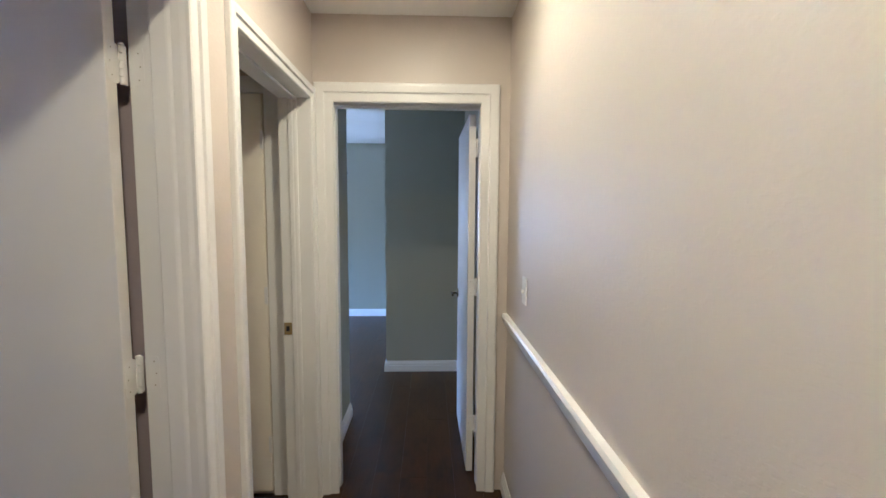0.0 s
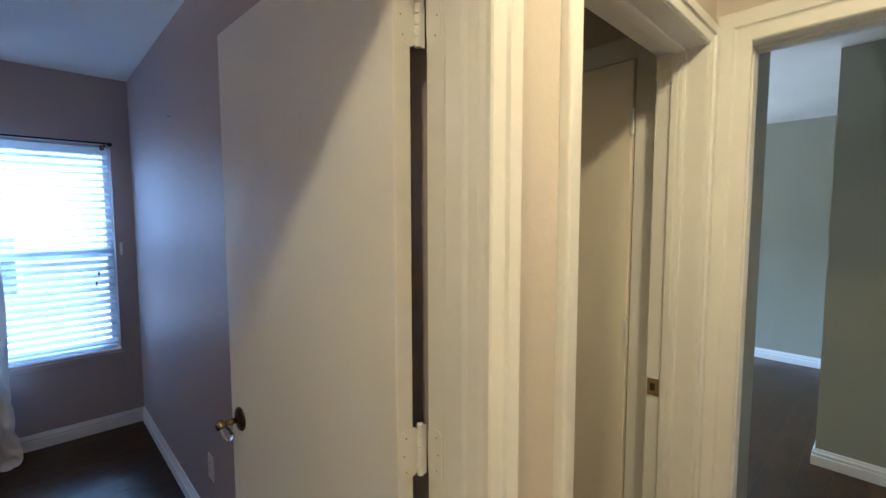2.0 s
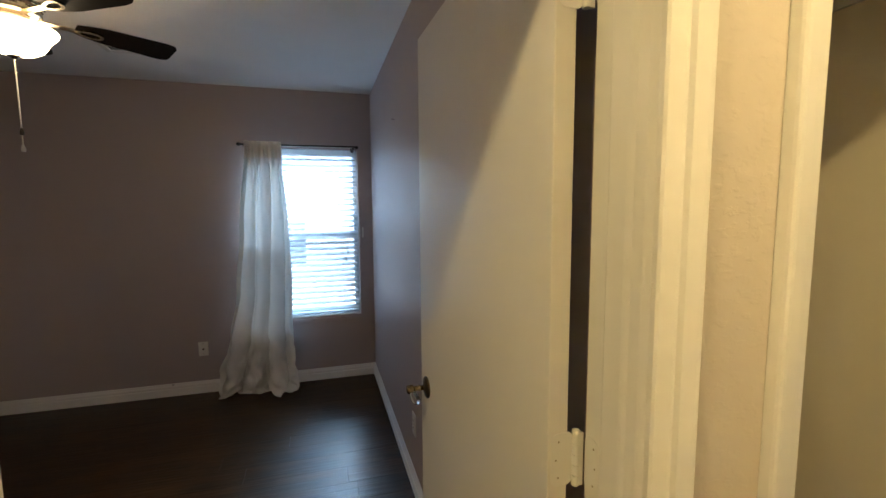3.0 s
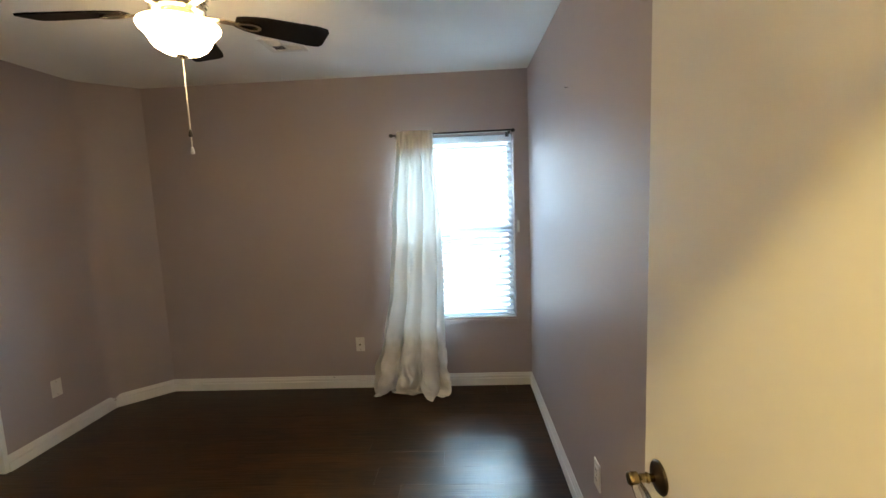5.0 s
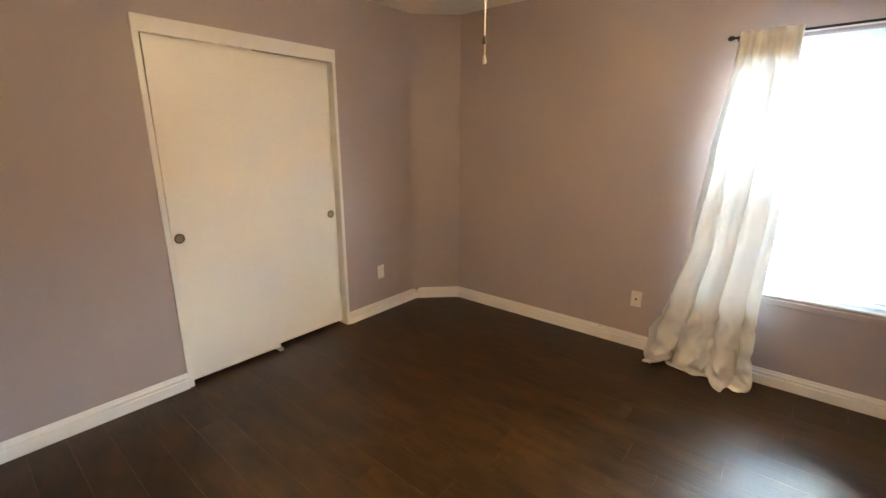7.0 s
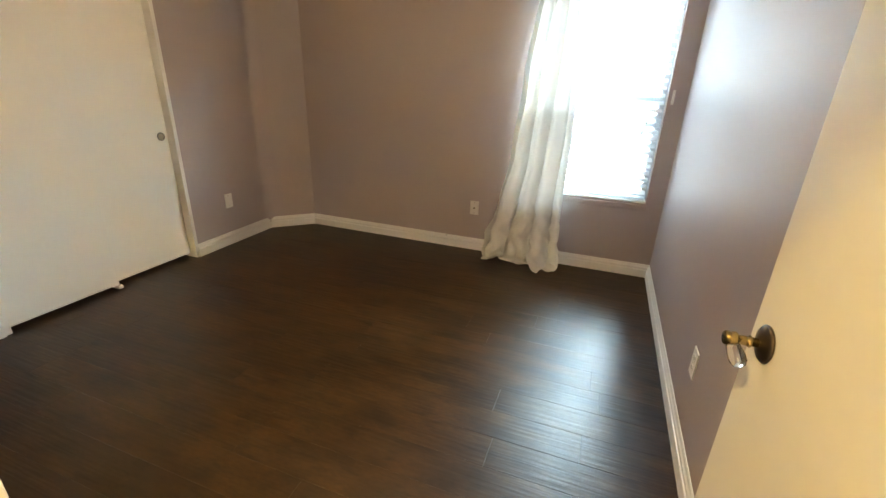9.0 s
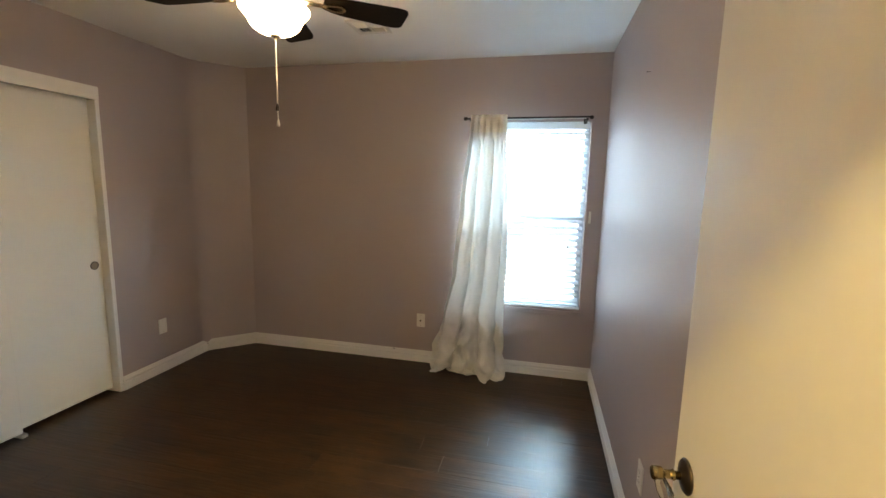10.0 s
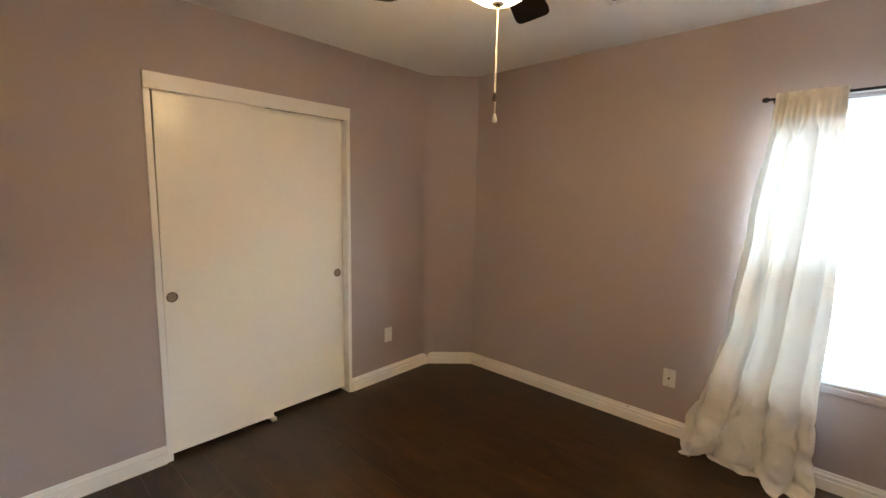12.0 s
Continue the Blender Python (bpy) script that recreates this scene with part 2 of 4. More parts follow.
def add_box(bm, x0, x1, y0, y1, z0, z1, bevel=0.0):
    g = bmesh.ops.create_cube(bm, size=1.0)
    vs = g["verts"]
    for v in vs:
        v.co = Vector(((x0 + x1) / 2 + v.co.x * (x1 - x0), (y0 + y1) / 2 + v.co.y * (y1 - y0), (z0 + z1) / 2 + v.co.z * (z1 - z0)))
    if bevel:
        es = list({e for v in vs for e in v.link_edges})
        bmesh.ops.bevel(bm, geom=es, offset=bevel, segments=2, affect="EDGES", profile=0.5)
    return bm


def box(x0, x1, y0, y1, z0, z1, bevel=0.0):
    return add_box(bmesh.new(), x0, x1, y0, y1, z0, z1, bevel)


def add_lathe(bm, prof, seg=32, m=Matrix()):
    """Turns a profile of (radius, height) round the z axis."""
    rings = []
    for r, z in prof:
        if r < 1e-6:
            rings.append([bm.verts.new(m @ Vector((0, 0, z)))])
        else:
            rings.append([bm.verts.new(m @ Vector((r * math.cos(2 * math.pi * k / seg), r * math.sin(2 * math.pi * k / seg), z))) for k in range(seg)])
    for a, b in zip(rings, rings[1:]):
        for k in range(seg):
            q = (k + 1) % seg
            if len(a) == 1 and len(b) > 1:
                bm.faces.new((a[0], b[k], b[q]))
            elif len(b) == 1 and len(a) > 1:
                bm.faces.new((a[k], a[q], b[0]))
            elif len(a) > 1:
                bm.faces.new((a[k], a[q], b[q], b[k]))
    return bm


def lathe(prof, seg=32, m=Matrix()):
    return add_lathe(bmesh.new(), prof, seg, m)


def rod_bm(a, b, r, seg=12):
    a, b = Vector(a), Vector(b)
    d = b - a
    m = Matrix.Translation(a) @ d.to_track_quat("Z", "Y").to_matrix().to_4x4()
    return lathe([(0, 0), (r, 0), (r, d.length), (0, d.length)], seg, m)


def sweep(profile, pts, side=1):
    """A moulding: the profile (out from the wall, up) along a line of plan points, with mitred corners. side: 1 if the room lies to the left of the walk."""
    bm = bmesh.new()
    pts = [Vector((p[0], p[1], 0)) for p in pts]
    rows = []
    for i, p in enumerate(pts):
        dirs = []
        if i:
            dirs.append((p - pts[i - 1]).normalized())
        if i < len(pts) - 1:
            dirs.append((pts[i + 1] - p).normalized())
        ns = [Vector((-d.y, d.x, 0)) * side for d in dirs]
        nrm = sum(ns, Vector()).normalized()
        k = 1 / max(0.3, nrm.dot(ns[0]))
        rows.append([bm.verts.new(p + nrm * (o * k) + Vector((0, 0, z))) for o, z in profile])
    n = len(profile)
    for a, b in zip(rows, rows[1:]):
        for k in range(n):
            q = (k + 1) % n
            bm.faces.new((a[k], a[q], b[q], b[k]))
    bm.faces.new(rows[0])
    bm.faces.new(rows[-1])
    return bm


def structure(ob, label, category):
    return tagged(ob, label, category, kind="structure")


# ---- walls, ceilings ----
H = 2.452
WX, EX = -3.847, -0.633          # bedroom west and east faces
NY, SY = 1.145, -2.125           # bedroom north and south faces
HW, HE, HN, HS = -0.492, 0.488, 2.212, -2.3   # hall faces
MID = (EX + HW) / 2


def wall_along_y(name, x0, x1, y0, y1, mat, label, holes=(), z1=H):
    """A wall between x0 and x1; holes: (y0, y1, z0, z1)."""
    bm = bmesh.new()
    at = y0
    for a, b, c, d in sorted(holes):
        if a > at:
            add_box(bm, x0, x1, at, a, 0, z1)
        if c > 0:
            add_box(bm, x0, x1, a, b, 0, c)
        add_box(bm, x0, x1, a, b, d, z1)
        at = b
    if y1 > at:
        add_box(bm, x0, x1, at, y1, 0, z1)
    return structure(obj(name, bm, mat), label, "wall")


def wall_along_x(name, y0, y1, x0, x1, mat, label, holes=(), z1=H):
    bm = bmesh.new()
    at = x0
    for a, b, c, d in sorted(holes):
        if a > at:
            add_box(bm, at, a, y0, y1, 0, z1)
        if c > 0:
            add_box(bm, a, b, y0, y1, 0, c)
        add_box(bm, a, b, y0, y1, d, z1)
        at = b
    if x1 > at:
        add_box(bm, at, x1, y0, y1, 0, z1)
    return structure(obj(name, bm, mat), label, "wall")


WIN = (0.165, 1.03, 0.56, 1.985)
D1 = (0.326, 1.127)      # rough opening, bedroom door
D2 = (1.335, 2.15)       # rough opening, bath door
D3 = (-0.421, 0.370)     # rough opening, end door
DZ = 2.05

wall_along_y("wall_west", WX - 0.16, WX, SY - 0.12, NY, LAVENDER, "lavender painted plaster wall with a window", [WIN])
wall_along_x("wall_north", NY, NY + 0.06, WX - 0.16, EX, LAVENDER, "lavender painted plaster wall beside the window")
wall_along_x("wall_south", SY - 0.12, SY, -3.49, EX, LAVENDER, "lavender painted plaster wall with a closet opening", [(-2.765, -1.565, 0, 2.06)])
wall_along_y("wall_east", EX, MID, SY - 0.12, HN, LAVENDER, "lavender painted bedroom wall with door openings", [(*D1, 0, DZ), (*D2, 0, DZ)])
wall_along_y("wall_hall_west", MID, HW, HS, HN, BEIGE, "beige painted textured hall wall with door openings", [(*D1, 0, DZ), (*D2, 0, DZ)])
wall_along_y("wall_hall_east", HE, HE + 0.1, HS, HN, BEIGE, "beige painted textured hall wall with chair rail")
wall_along_x("wall_hall_end", HN, HN + 0.065, -1.95, HE + 0.1, BEIGE, "beige painted wall round the far doorway", [(*D3, 0, DZ)])
# added wall, out of view: shuts off the hall where it runs on
wall_along_x("wall_hall_south", HS - 0.1, HS, HW - 0.1, HE + 0.1, BEIGE, "beige wall added to close the hall's unseen south end")
# corner wall, cut across
bm = bmesh.new()
arc = []
p1, p2 = Vector((-3.565, SY)), Vector((WX + 0.001, -1.832))
p0, p3 = p1 + Vector((0.075, 0)), p1.lerp(p2, 0.19)
for k in range(13):
    f = k / 12
    arc.append(p0.lerp(p1, f).lerp(p1.lerp(p3, f), f))
plan = [tuple(v) for v in arc] + [tuple(p2), (WX - 0.02, SY - 0.12), (p0.x, SY - 0.12)]
lo = [bm.verts.new((x, y, 0)) for x, y in plan]
hi = [bm.verts.new((x, y, H)) for x, y in plan]
bm.faces.new(lo), bm.faces.new(hi)
for k in range(len(plan)):
    f = bm.faces.new((lo[k], lo[(k + 1) % len(plan)], hi[(k + 1) % len(plan)], hi[k]))
    f.smooth = k < 12
for e in bm.edges:
    e.smooth = all(f.smooth for f in e.link_faces)
structure(obj("wall_corner", bm, LAVENDER), "lavender painted wall cut across the corner", "wall")
# bath beside the hall
wall_along_x("wall_bath_south", NY + 0.06, NY + 0.12, -1.95, EX, CREAM, "cream painted bath wall")
wall_along_y("wall_bath_west", -2.05, -1.95, NY + 0.06, HN, CREAM, "cream painted bath wall")
# closet behind the sliding doors
wall_along_x("wall_closet_back", SY - 0.75, SY - 0.65, -2.9, -1.4, CREAM, "plain closet back wall")
wall_along_y("wall_closet_west", -2.9, -2.82, SY - 0.65, SY - 0.12, CREAM, "plain closet side wall")
wall_along_y("wall_closet_east", -1.5, -1.42, SY - 0.65, SY - 0.12, CREAM, "plain closet side wall")
# far room
GN, GW, GS, BY, BX, FE = 6.15, -3.8, 3.08, 3.968, -0.316, 0.405
FWIN = (-2.75, -1.4, 0.8, 1.98)
wall_along_x("wall_far_room_entry", HN + 0.065, HN + 0.13, EX, HE + 0.1, SAGE, "sage painted wall round the doorway", [(*D3, 0, DZ)])
wall_along_y("wall_far_room_stub", EX, HW, HN + 0.13, GS, SAGE, "sage painted wall beside the entry")
wall_along_x("wall_far_room_south", GS - 0.12, GS, GW, EX, SAGE, "sage painted wall")
wall_along_y("wall_far_room_east", FE, FE + 0.1, HN + 0.13, BY, SAGE, "sage painted wall behind the open door")
wall_along_x("wall_far_room_closet", BY, BY + 0.1, BX, HE + 0.1, SAGE, "sage painted wall of a boxed-out closet")
wall_along_y("wall_far_room_closet_side", BX, BX + 0.1, BY + 0.1, GN, SAGE, "sage painted side wall of a boxed-out closet")
wall_along_x("wall_far_room_north", GN, GN + 0.14, GW - 0.1, BX + 0.1, SAGE, "sage painted wall with a window", [FWIN])
# opening for the added west window, out of view
FWEST = (3.95, 5.45, 0.8, 2.0)
wall_along_y("wall_far_room_west", GW - 0.1, GW, GS - 0.12, GN, SAGE, "sage painted wall with a window", [FWEST])

structure(obj("ceiling", box(WX - 0.16, HE + 0.1, SY - 0.75, HN + 0.03, H, H + 0.1), CEILING), "white lightly textured flat ceiling", "ceiling")
structure(obj("ceiling_far_room", box(GW - 0.1, HE + 0.1, HN + 0.03, GN + 0.14, H, H + 0.1), CEILING), "white flat ceiling of the far room", "ceiling")
structure(obj("ceiling_hall_south", box(HW - 0.1, HE + 0.1, HS - 0.1, SY - 0.75, H, H + 0.1), CEILING), "white flat ceiling", "ceiling") if HS < SY - 0.75 else None

floor = structure(obj("floor", box(WX - 0.16, HE + 0.1, SY - 0.75, GN + 0.14, -0.12, -0.004), SUBFLOOR), "dark walnut hand-scraped plank floor", "floor")

# ---- mouldings ----
BASE = [(0, 0), (0.017, 0), (0.017, 0.054), (0.0155, 0.058), (0.0100, 0.060), (0.0100, 0.064), (0.0135, 0.068), (0.0130, 0.078), (0.0075, 0.086), (0.0060, 0.095), (0.003, 0.1), (0, 0.1)]


def rounded_chip():
    bm = bmesh.new()
    ring = [(-0.472 + 0.009 * math.cos(t * 0.7854) * (1 + 0.3 * math.sin(3 * t)), 0.091 + 0.0028 * math.sin(t * 0.7854)) for t in range(8)]
    lo = [bm.verts.new((WX + 0.004, y, z)) for y, z in ring]
    hi = [bm.verts.new((WX + 0.0078, y, z)) for y, z in ring]
    bm.faces.new(lo), bm.faces.new(hi)
    for k in range(8):
        bm.faces.new((lo[k], lo[(k + 1) % 8], hi[(k + 1) % 8], hi[k]))
    return bm


for pts in (
    [(-1.56, SY), (EX, SY), (EX, 0.235)],
    [(EX, NY), (WX, NY), (WX, -1.832), (-3.565, SY)] + [(-2.77, SY)],
):
    bedroom_base = structure(obj("baseboard", sweep(BASE, pts, 1), TRIM), "white stepped wooden baseboard", "baseboard")
chip = part("chip", rounded_chip(), SLOT, bedroom_base, "small dark chip in the paint")
for pts in (
    [(HE, HS), (HE, HN)],
    [(HW, 1.292), (HW, 1.160)],
    [(HW, 0.225), (HW, HS)],
    [(HW, GS), (HW, HN + 0.13)],
    [(FE, HN + 0.13), (FE, BY), (BX, BY), (BX, GN), (GW, GN)],
):
    structure(obj("baseboard", sweep(BASE, pts, 1), TRIM), "white stepped wooden baseboard", "baseboard")
RAIL = [(0, 0.905), (0.010, 0.905), (0.014, 0.915), (0.014, 0.935), (0.024, 0.945), (0.026, 0.958), (0.020, 0.970), (0, 0.972)]
structure(obj("chair_rail", sweep(RAIL, [(HE, HS), (HE, HN)], 1), TRIM), "white moulded wooden chair rail on the hall wall", "trim")

CASE = [(0, 0), (0, 0.0085), (0.004, 0.0115), (0.030, 0.0125), (0.034, 0.0135), (0.0385, 0.0195), (0.062, 0.0215), (0.069, 0.0210), (0.073, 0.0185), (0.075, 0.0145), (0.075, 0)]


def casing_bm(a, b, top, place, which, wide=0.075):
    """One mitred length of door casing. place(u, v, z): the plan place of a point u along the wall, v out from it."""
    bm = bmesh.new()
    k = wide / 0.075
    prof = [(u * k, v) for u, v in CASE]
    if which == "left":
        ends = [[(a - u, v, 0) for u, v in prof], [(a - u, v, top + u) for u, v in prof]]
    elif which == "right":
        ends = [[(b + u, v, 0) for u, v in prof], [(b + u, v, top + u) for u, v in prof]]
    else:
        ends = [[(a - u, v, top + u) for u, v in prof], [(b + u, v, top + u) for u, v in prof]]
    rows = [[bm.verts.new(place(*p)) for p in e] for e in ends]
    n = len(prof)
    for i in range(n):
        q = (i + 1) % n
        bm.faces.new((rows[0][i], rows[0][q], rows[1][q], rows[1][i]))
    bm.faces.new(rows[0]), bm.faces.new(rows[1])
    return bm


def door_frame(label, a, b, top, place, depth, stop_at, stop_w=0.035, stop_t=0.011, inset=0.005, wide=(0.075, 0.075)):
    """Jamb, stop and casing round an opening from a to b. place(u, v, z) as above; the jamb runs from v = 0 back to -depth."""
    thing = structure(empty("trim"), label, "door frame")

    def slab(name, u0, u1, v0, v1, z0, z1):
        p, q = place(u0, v0, z0), place(u1, v1, z1)
        part(name, box(min(p[0], q[0]), max(p[0], q[0]), min(p[1], q[1]), max(p[1], q[1]), z0, z1, 0.0015), TRIM, thing)

    slab("jamb", a - 0.02, a, -depth, 0.004, 0, top + 0.02)
    slab("jamb", b, b + 0.02, -depth, 0.004, 0, top + 0.02)
    slab("head_jamb", a, b, -depth, 0.004, top, top + 0.02)
    for edge, way in ((a, 1), (b, -1)):
        # stop with a moulded edge on the door's side
        prof = [(1.17, 0), (1.17, 0.9), (1.12, 1.0), (0.66, 1.0), (0.60, 0.96), (0.50, 0.84), (0.24, 0.84), (0.18, 0.80), (0.06, 0.68), (0, 0.68), (0, 0)]
        sb = bmesh.new()
        ends = [[sb.verts.new(place(edge + way * t * stop_t, -stop_at - w * stop_w, z)) for w, t in prof] for z in (0, top)]
        sb.faces.new(ends[0]), sb.faces.new(ends[1])
        for i in range(len(prof)):
            q = (i + 1) % len(prof)
            sb.faces.new((ends[0][i], ends[0][q], ends[1][q], ends[1][i]))
        part("door_stop", sb, TRIM, thing)
    slab("door_stop", a + stop_t, b - stop_t, -stop_at - stop_w, -stop_at, top - stop_t, top)
    for side, width in (("left", wide[0]), ("right", wide[1]), ("head", wide[0])):
        part("casing", casing_bm(a - inset, b + inset, top + max(inset, 0.002), place, side, width), TRIM, thing)
    return thing


TOP = 2.03
door_frame("white painted bedroom door frame with moulded casing", 0.346, 1.107, TOP, lambda u, v, z: (HW + v, u, z), 0.145, -0.003, 0.075, 0.018, -0.014, (0.066, 0.066))
door_frame("white painted bath door frame with moulded casing", 1.355, 2.130, TOP, lambda u, v, z: (HW + v, u, z), 0.145, 0.055, 0.035, 0.011, 0.001, (0.060, 0.056))
door_frame("white painted frame round the far room doorway", -0.401, 0.350, TOP, lambda u, v, z: (u, HN - v, z), 0.134, 0.045, 0.04, 0.011, -0.010, (0.094, 0.094))


# ---- doors ----
def rounded_plate(bm, x0, x1, y0, y1, z0, z1, r=0.011):
    """A thin upright plate with rounded corners, along x or along y."""
    along_y = y1 - y0 > x1 - x0
    u0, u1 = (y0, y1) if along_y else (x0, x1)
    w0, w1 = (x0, x1) if along_y else (y0, y1)
    rim = []
    for cu, cz, a0 in ((u1 - r, z1 - r, 0), (u0 + r, z1 - r, 90), (u0 + r, z0 + r, 180), (u1 - r, z0 + r, 270)):
        for k in range(5):
            t = radians(a0 + 22.5 * k)
            rim.append((cu + r * math.cos(t), cz + r * math.sin(t)))
    rows = [[bm.verts.new((w, u, z) if along_y else (u, w, z)) for u, z in rim] for w in (w0, w1)]
    bm.faces.new(rows[0]), bm.faces.new(rows[1])
    for i in range(len(rim)):
        q = (i + 1) % len(rim)
        bm.faces.new((rows[0][i], rows[0][q], rows[1][q], rows[1][i]))


def hinge(parent, x, y, z, door_u, jamb_u, mat=TRIM):
    """A painted butt hinge: barrel of five knuckles, two leaves and their screws."""
    h = part("hinge", bmesh.new(), mat, parent, "white painted butt hinge")
    bm = bmesh.new()
    for k in range(5):
        add_lathe(bm, [(0, k * 0.0182), (0.0058, k * 0.0182), (0.0062, k * 0.0182 + 0.0006), (0.0062, k * 0.0182 + 0.0160), (0.0058, k * 0.0182 + 0.0166), (0, k * 0.0182 + 0.0166)], 14, Matrix.Translation((x, y, z - 0.0455)))
    add_lathe(bm, [(0, 0.091), (0.0072, 0.091), (0.006, 0.096), (0, 0.098)], 14, Matrix.Translation((x, y, z - 0.0455)))
    rounded_plate(bm, *door_u, z - 0.0455, z + 0.0455)
    x0, x1, y0, y1 = jamb_u
    add_box(bm, x0, x1, y0, y1, z - 0.0455, z + 0.0455, 0.001)
    bm.to_mesh(h.data)
    bm.free()
    x0, x1, y0, y1 = door_u
    for dz, f in ((0.031, 0.34), (0.0, 0.22), (-0.031, 0.34)):
        if y1 - y0 > x1 - x0:
            m = Matrix.Translation((x1, y0 + (y1 - y0) * f, z + dz)) @ Matrix.Rotation(radians(90), 4, "Y")
        else:
            m = Matrix.Translation((x0 + (x1 - x0) * f, y0, z + dz)) @ Matrix.Rotation(radians(90), 4, "X")
        part("screw", lathe([(0, 0.0002), (0.0011, 0.0002), (0.0015, 0.0005), (0.0018, -0.0002)], 8, m), AGED, h)
    return h


# bedroom door, swung open against the north wall
def bedroom_door():
    d = structure(empty("door_1", pose(-0.650, 1.082, 0, 0, 0, 2.4)), "white flush door standing open against the wall", "door")
    part("leaf", box(-0.770, 0, -0.037, 0, 0.012, 2.015, 0.002), DOOR, d)
    kx, kz = -0.702, 0.92
    base = Matrix.Translation((kx, -0.037, kz)) @ Matrix.Rotation(radians(90), 4, "X")
    h = part("door_handle", lathe([(0, 0), (0.034, 0), (0.035, 0.003), (0.031, 0.007), (0.018, 0.010), (0.012, 0.013), (0, 0.014)], 36, base), BRONZE, d, "dark round bronze rosette", True)
    part("stem", lathe([(0.008, 0.01), (0.0085, 0.022), (0.0115, 0.026), (0.009, 0.030), (0.0085, 0.044), (0.0125, 0.047), (0.0135, 0.049), (0.0135, 0.064), (0.0115, 0.0665), (0, 0.0665)], 28, base), BRASS, h, "polished brass stem and collar", True)
    lever = Matrix.Translation((kx, -0.037 - 0.056, kz)) @ Vector((0.55, 0.35, -0.76)).to_track_quat("Z", "Y").to_matrix().to_4x4()
    part("glass_grip", lathe([(0, 0.006), (0.010, 0.008), (0.0125, 0.018), (0.0145, 0.030), (0.0140, 0.042), (0.009, 0.050), (0, 0.053)], 28, lever), KNOB_GLASS, h, "clear glass grip", True)
    base2 = Matrix.Translation((kx, 0, kz)) @ Matrix.Rotation(radians(-90), 4, "X")
    part("door_handle", lathe([(0, 0), (0.034, 0), (0.031, 0.007), (0.012, 0.012), (0, 0.014)], 28, base2), BRONZE, d, "dark round bronze rosette", True)
    part("latch_plate", box(-0.7715, -0.7695, -0.030, -0.007, kz - 0.028, kz + 0.028, 0.0006), BRASS, d, "small brass latch plate")
    for z in (1.835, 1.08, 0.26):
        hinge(d, 0.006, 0.012, z, (-0.002, 0.0008, -0.031, 0.010), (0.004, 0.0108, 0.010, 0.024))
    return d


bedroom_door()
hl = structure(empty("hinge_leaf"), "white painted hinge leaves on the bedroom door jamb", "hinge")
for z in (1.835, 1.08, 0.26):
    lb = bmesh.new()
    rounded_plate(lb, -0.6365, -0.602, 1.1062, 1.1078, z - 0.0455, z + 0.0455)
    plate = part("leaf_plate", lb, TRIM, hl)
    for dz, sx in ((0.031, -0.614), (0.0, -0.610), (-0.031, -0.614)):
        part("screw", lathe([(0, 0.0002), (0.0011, 0.0002), (0.0015, 0.0005), (0.0018, -0.0002)], 8, Matrix.Translation((sx, 1.1062, z + dz)) @ Matrix.Rotation(radians(90), 4, "X")), AGED, plate)


def far_door():
    d = structure(empty("door_2", pose(0.334, 2.364, 0, 0, 0, 0.6)), "white flush door standing open into the sage room", "door")
    part("leaf", box(-0.037, 0, 0, 0.705, 0.012, 2.015, 0.002), DOOR, d)
    kz, ky = 0.93, 0.640
    base = Matrix.Translation((-0.037, ky, kz)) @ Matrix.Rotation(radians(-90), 4, "Y")
    h = part("door_handle", lathe([(0, 0), (0.032, 0), (0.030, 0.006), (0.012, 0.010), (0.010, 0.045), (0, 0.047)], 28, base), NICKEL, d, "satin nickel handle", True)
    part("lever", box(-0.037 - 0.052, -0.037 - 0.038, ky - 0.095, ky + 0.010, kz - 0.008, kz + 0.008, 0.005), BRONZE, h)
    for z in (1.835, 1.08, 0.30):
        hinge(d, 0.008, -0.010, z, (-0.034, 0.006, -0.0008, 0.002), (0.006, 0.016, -0.018, -0.006))
    return d


far_door()

# linen cupboard door in the bath
linen = structure(empty("door_3"), "cream painted closed linen cupboard door", "door")
part("leaf", box(-1.20, -0.735, HN - 0.026, HN - 0.004, 0.03, 2.062, 0.002), CREAM, linen)
for x0, x1, z0, z1 in ((-0.728, EX - 0.002, 0, 2.148), (-1.29, -1.206, 0, 2.148), (-1.206, -0.728, 2.068, 2.148)):
    part("casing", box(x0, x1, HN - 0.018, HN - 0.001, z0, z1, 0.002), TRIM, linen)
for z in (1.842, 1.07, 0.287):
    bmh = lathe([(0, -0.044), (0.0055, -0.044), (0.0055, 0.044), (0, 0.044)], 14, Matrix.Translation((-0.7315, HN - 0.0305, z)))
    add_box(bmh, -0.7455, -0.7335, HN - 0.0295, HN - 0.026, z - 0.042, z + 0.042, 0.001)
    part("hinge", bmh, TRIM, linen, "painted hinge with a round barrel")
strike = structure(empty("strike_plate"), "brass strike plate on the bath door jamb", "strike plate")
part("plate", box(-0.632, -0.594, 2.1265, 2.1295, 0.885, 0.945, 0.0008), STRIKE, strike)
# no real recess: a dark inset whose colour gives the hole's shade
part("latch_hole", box(-0.622, -0.606, 2.1258, 2.1272, 0.902, 0.928), SLOT, strike)

